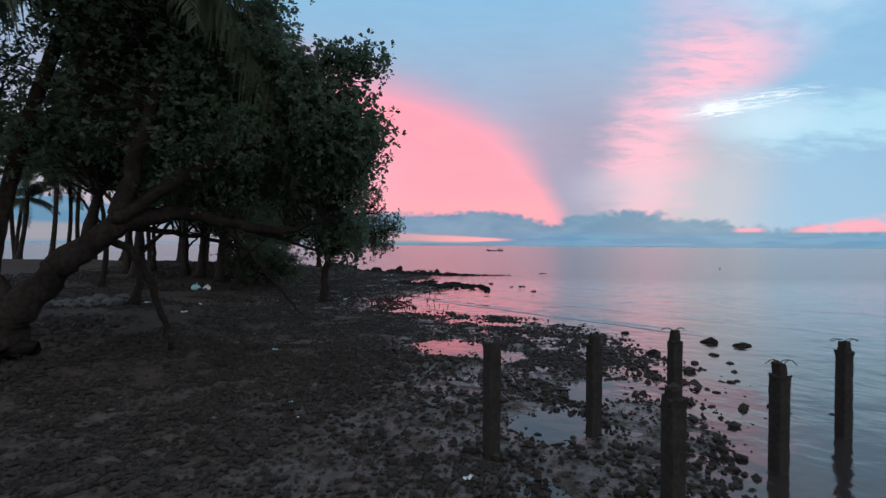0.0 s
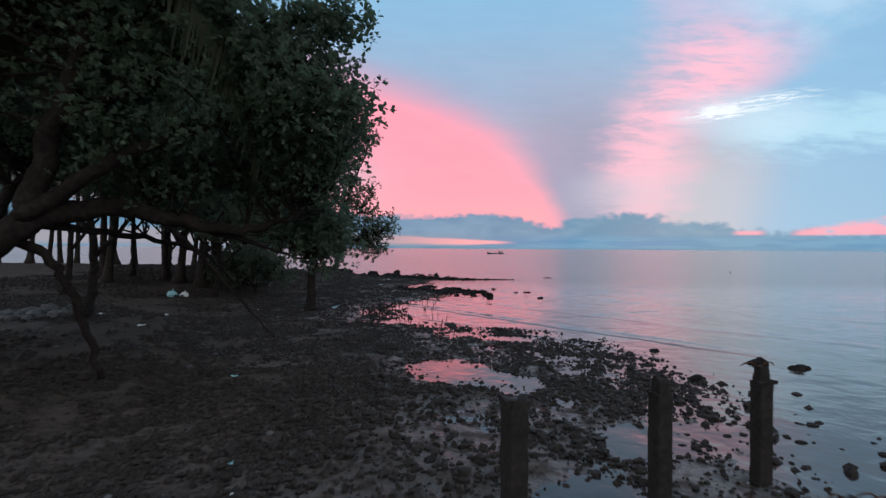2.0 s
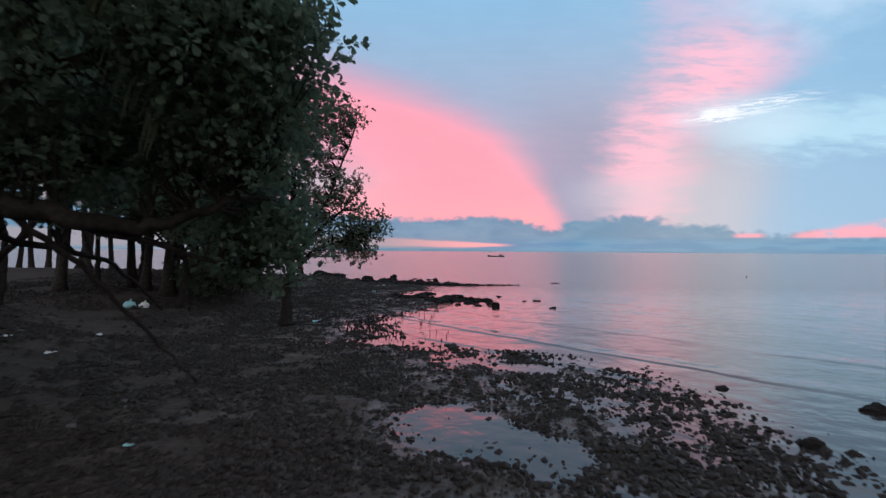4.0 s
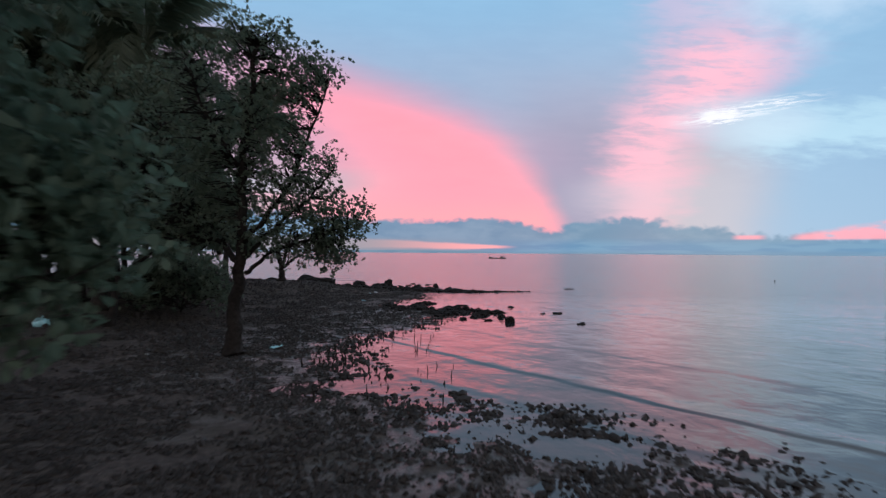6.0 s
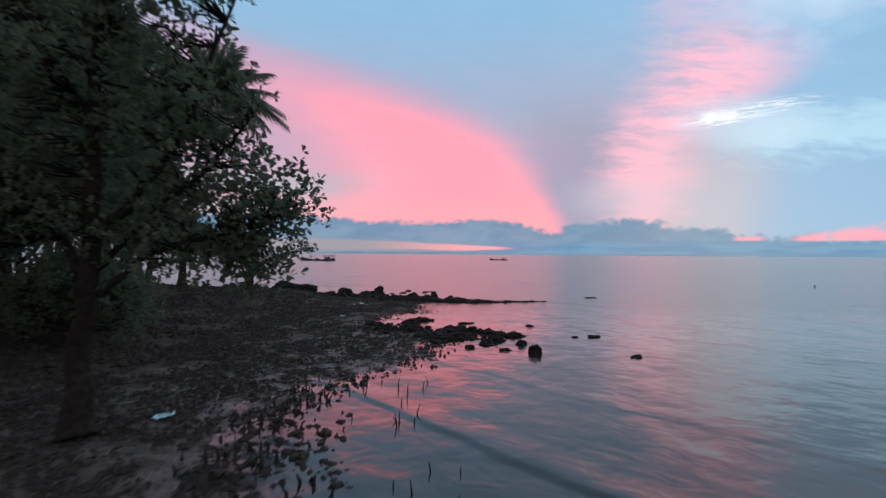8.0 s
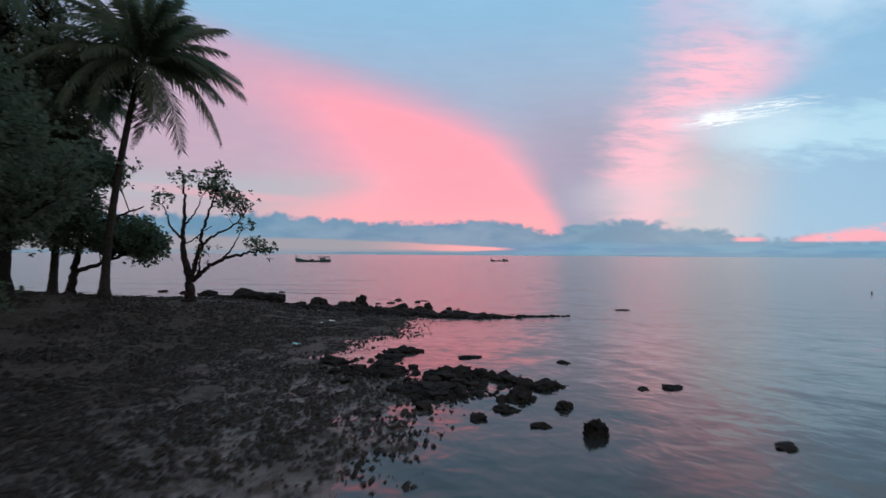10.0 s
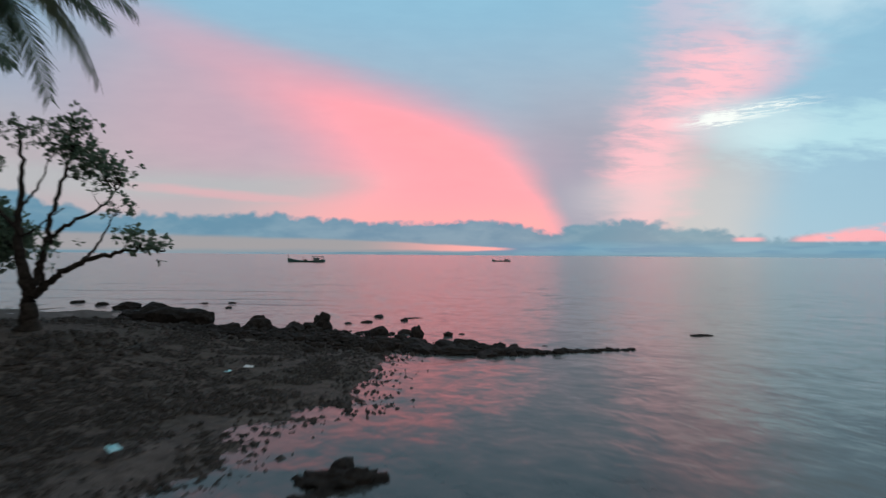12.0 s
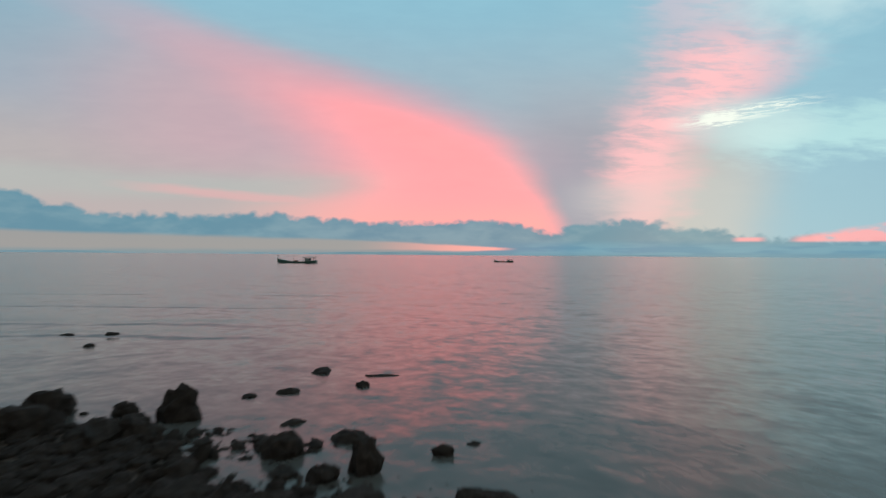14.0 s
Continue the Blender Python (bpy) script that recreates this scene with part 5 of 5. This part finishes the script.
def rag(at, size, mat, label, seed):
    """A crumpled sheet of plastic lying on the mud."""
    m = Mesh()
    n = 7
    verts = []
    for i in range(n):
        for j in range(n):
            u, v = i / (n - 1) - 0.5, j / (n - 1) - 0.5
            h = noise.noise((u * 4 + seed, v * 4, seed * 0.7))
            verts.append((u * size * (1 + 0.4 * h), v * size * 0.6 * (1 + 0.3 * noise.noise((v * 3, u * 3, seed))), abs(h) * size * 0.45))
    m.add(verts, [(i * n + j, i * n + j + 1, (i + 1) * n + j + 1, (i + 1) * n + j) for i in range(n - 1) for j in range(n - 1)])
    ob = part("plastic_litter", m, mat, soft=True)
    ob.matrix_basis = pose(at[0], at[1], ground_at(*at) + 0.015, 0, 0, seed * 61)
    return tagged(ob, label, "litter", "litter on the mud")


for k, (x, y, s, c) in enumerate([(-2.27, 8.3, 0.09, 1), (-8.6, 19.3, 0.28, 0), (-3.7, 12.1, 0.13, 1), (-4.3, 24.4, 0.3, 1), (-2.2, 7.9, 0.07, 1), (-1.95, 7.5, 0.07, 0),
                                  (0.28, 5.75, 0.13, 0), (-6.9, 23.0, 0.2, 0), (-9.5, 17.5, 0.25, 0), (-7.8, 16.5, 0.2, 0), (-4.0, 38.0, 0.25, 1), (-4.0, 43.0, 0.2, 0), (-4.3, 42.6, 0.15, 1)]):
    rag((x, y), s, (WHITE_PLASTIC, CYAN_PLASTIC)[c], ("crumpled white plastic scrap on dark mud", "crumpled pale blue plastic bag on dark mud")[c], k + 1)


def bag(at, size, mat, label, seed):
    """A filled, knotted plastic bag slumped on the mud."""
    b = thing("plastic_bag", (at[0], at[1], ground_at(*at)), label, "bag", "dumped bags")
    bm = bmesh.new()
    bmesh.ops.create_icosphere(bm, subdivisions=3, radius=1)
    o = Vector((seed * 3.7, seed, 0))
    for v in bm.verts:
        d = v.co.normalized()
        k = 1 + 0.25 * noise.noise(d * 1.6 + o) + 0.16 * abs(noise.noise(d * 4.5 + o))
        v.co = Vector((d.x * 0.62, d.y * 0.5, max(d.z, -0.55) * 0.46 + 0.24)) * size * k
    m = bpy.data.meshes.new("sack")
    bm.to_mesh(m)
    bm.free()
    m.materials.append(mat)
    part("sack", m, mat, b)
    knot = Mesh()
    h = 0.66 * size
    knot.tube([(0, 0, h), (0.02, 0, h + 0.1 * size), (0.1 * size, 0.03, h + 0.24 * size)], [0.09 * size, 0.04 * size, 0.1 * size], 8)
    part("knot", knot, mat, b, "twisted neck of the bag")
    return b


bag((-11.6, 26.9), 0.3, WHITE_PLASTIC, "full white plastic bag dumped on dark mud", 1)
bag((-12.05, 26.7), 0.36, CYAN_PLASTIC, "full pale blue plastic bag dumped on dark mud", 2)
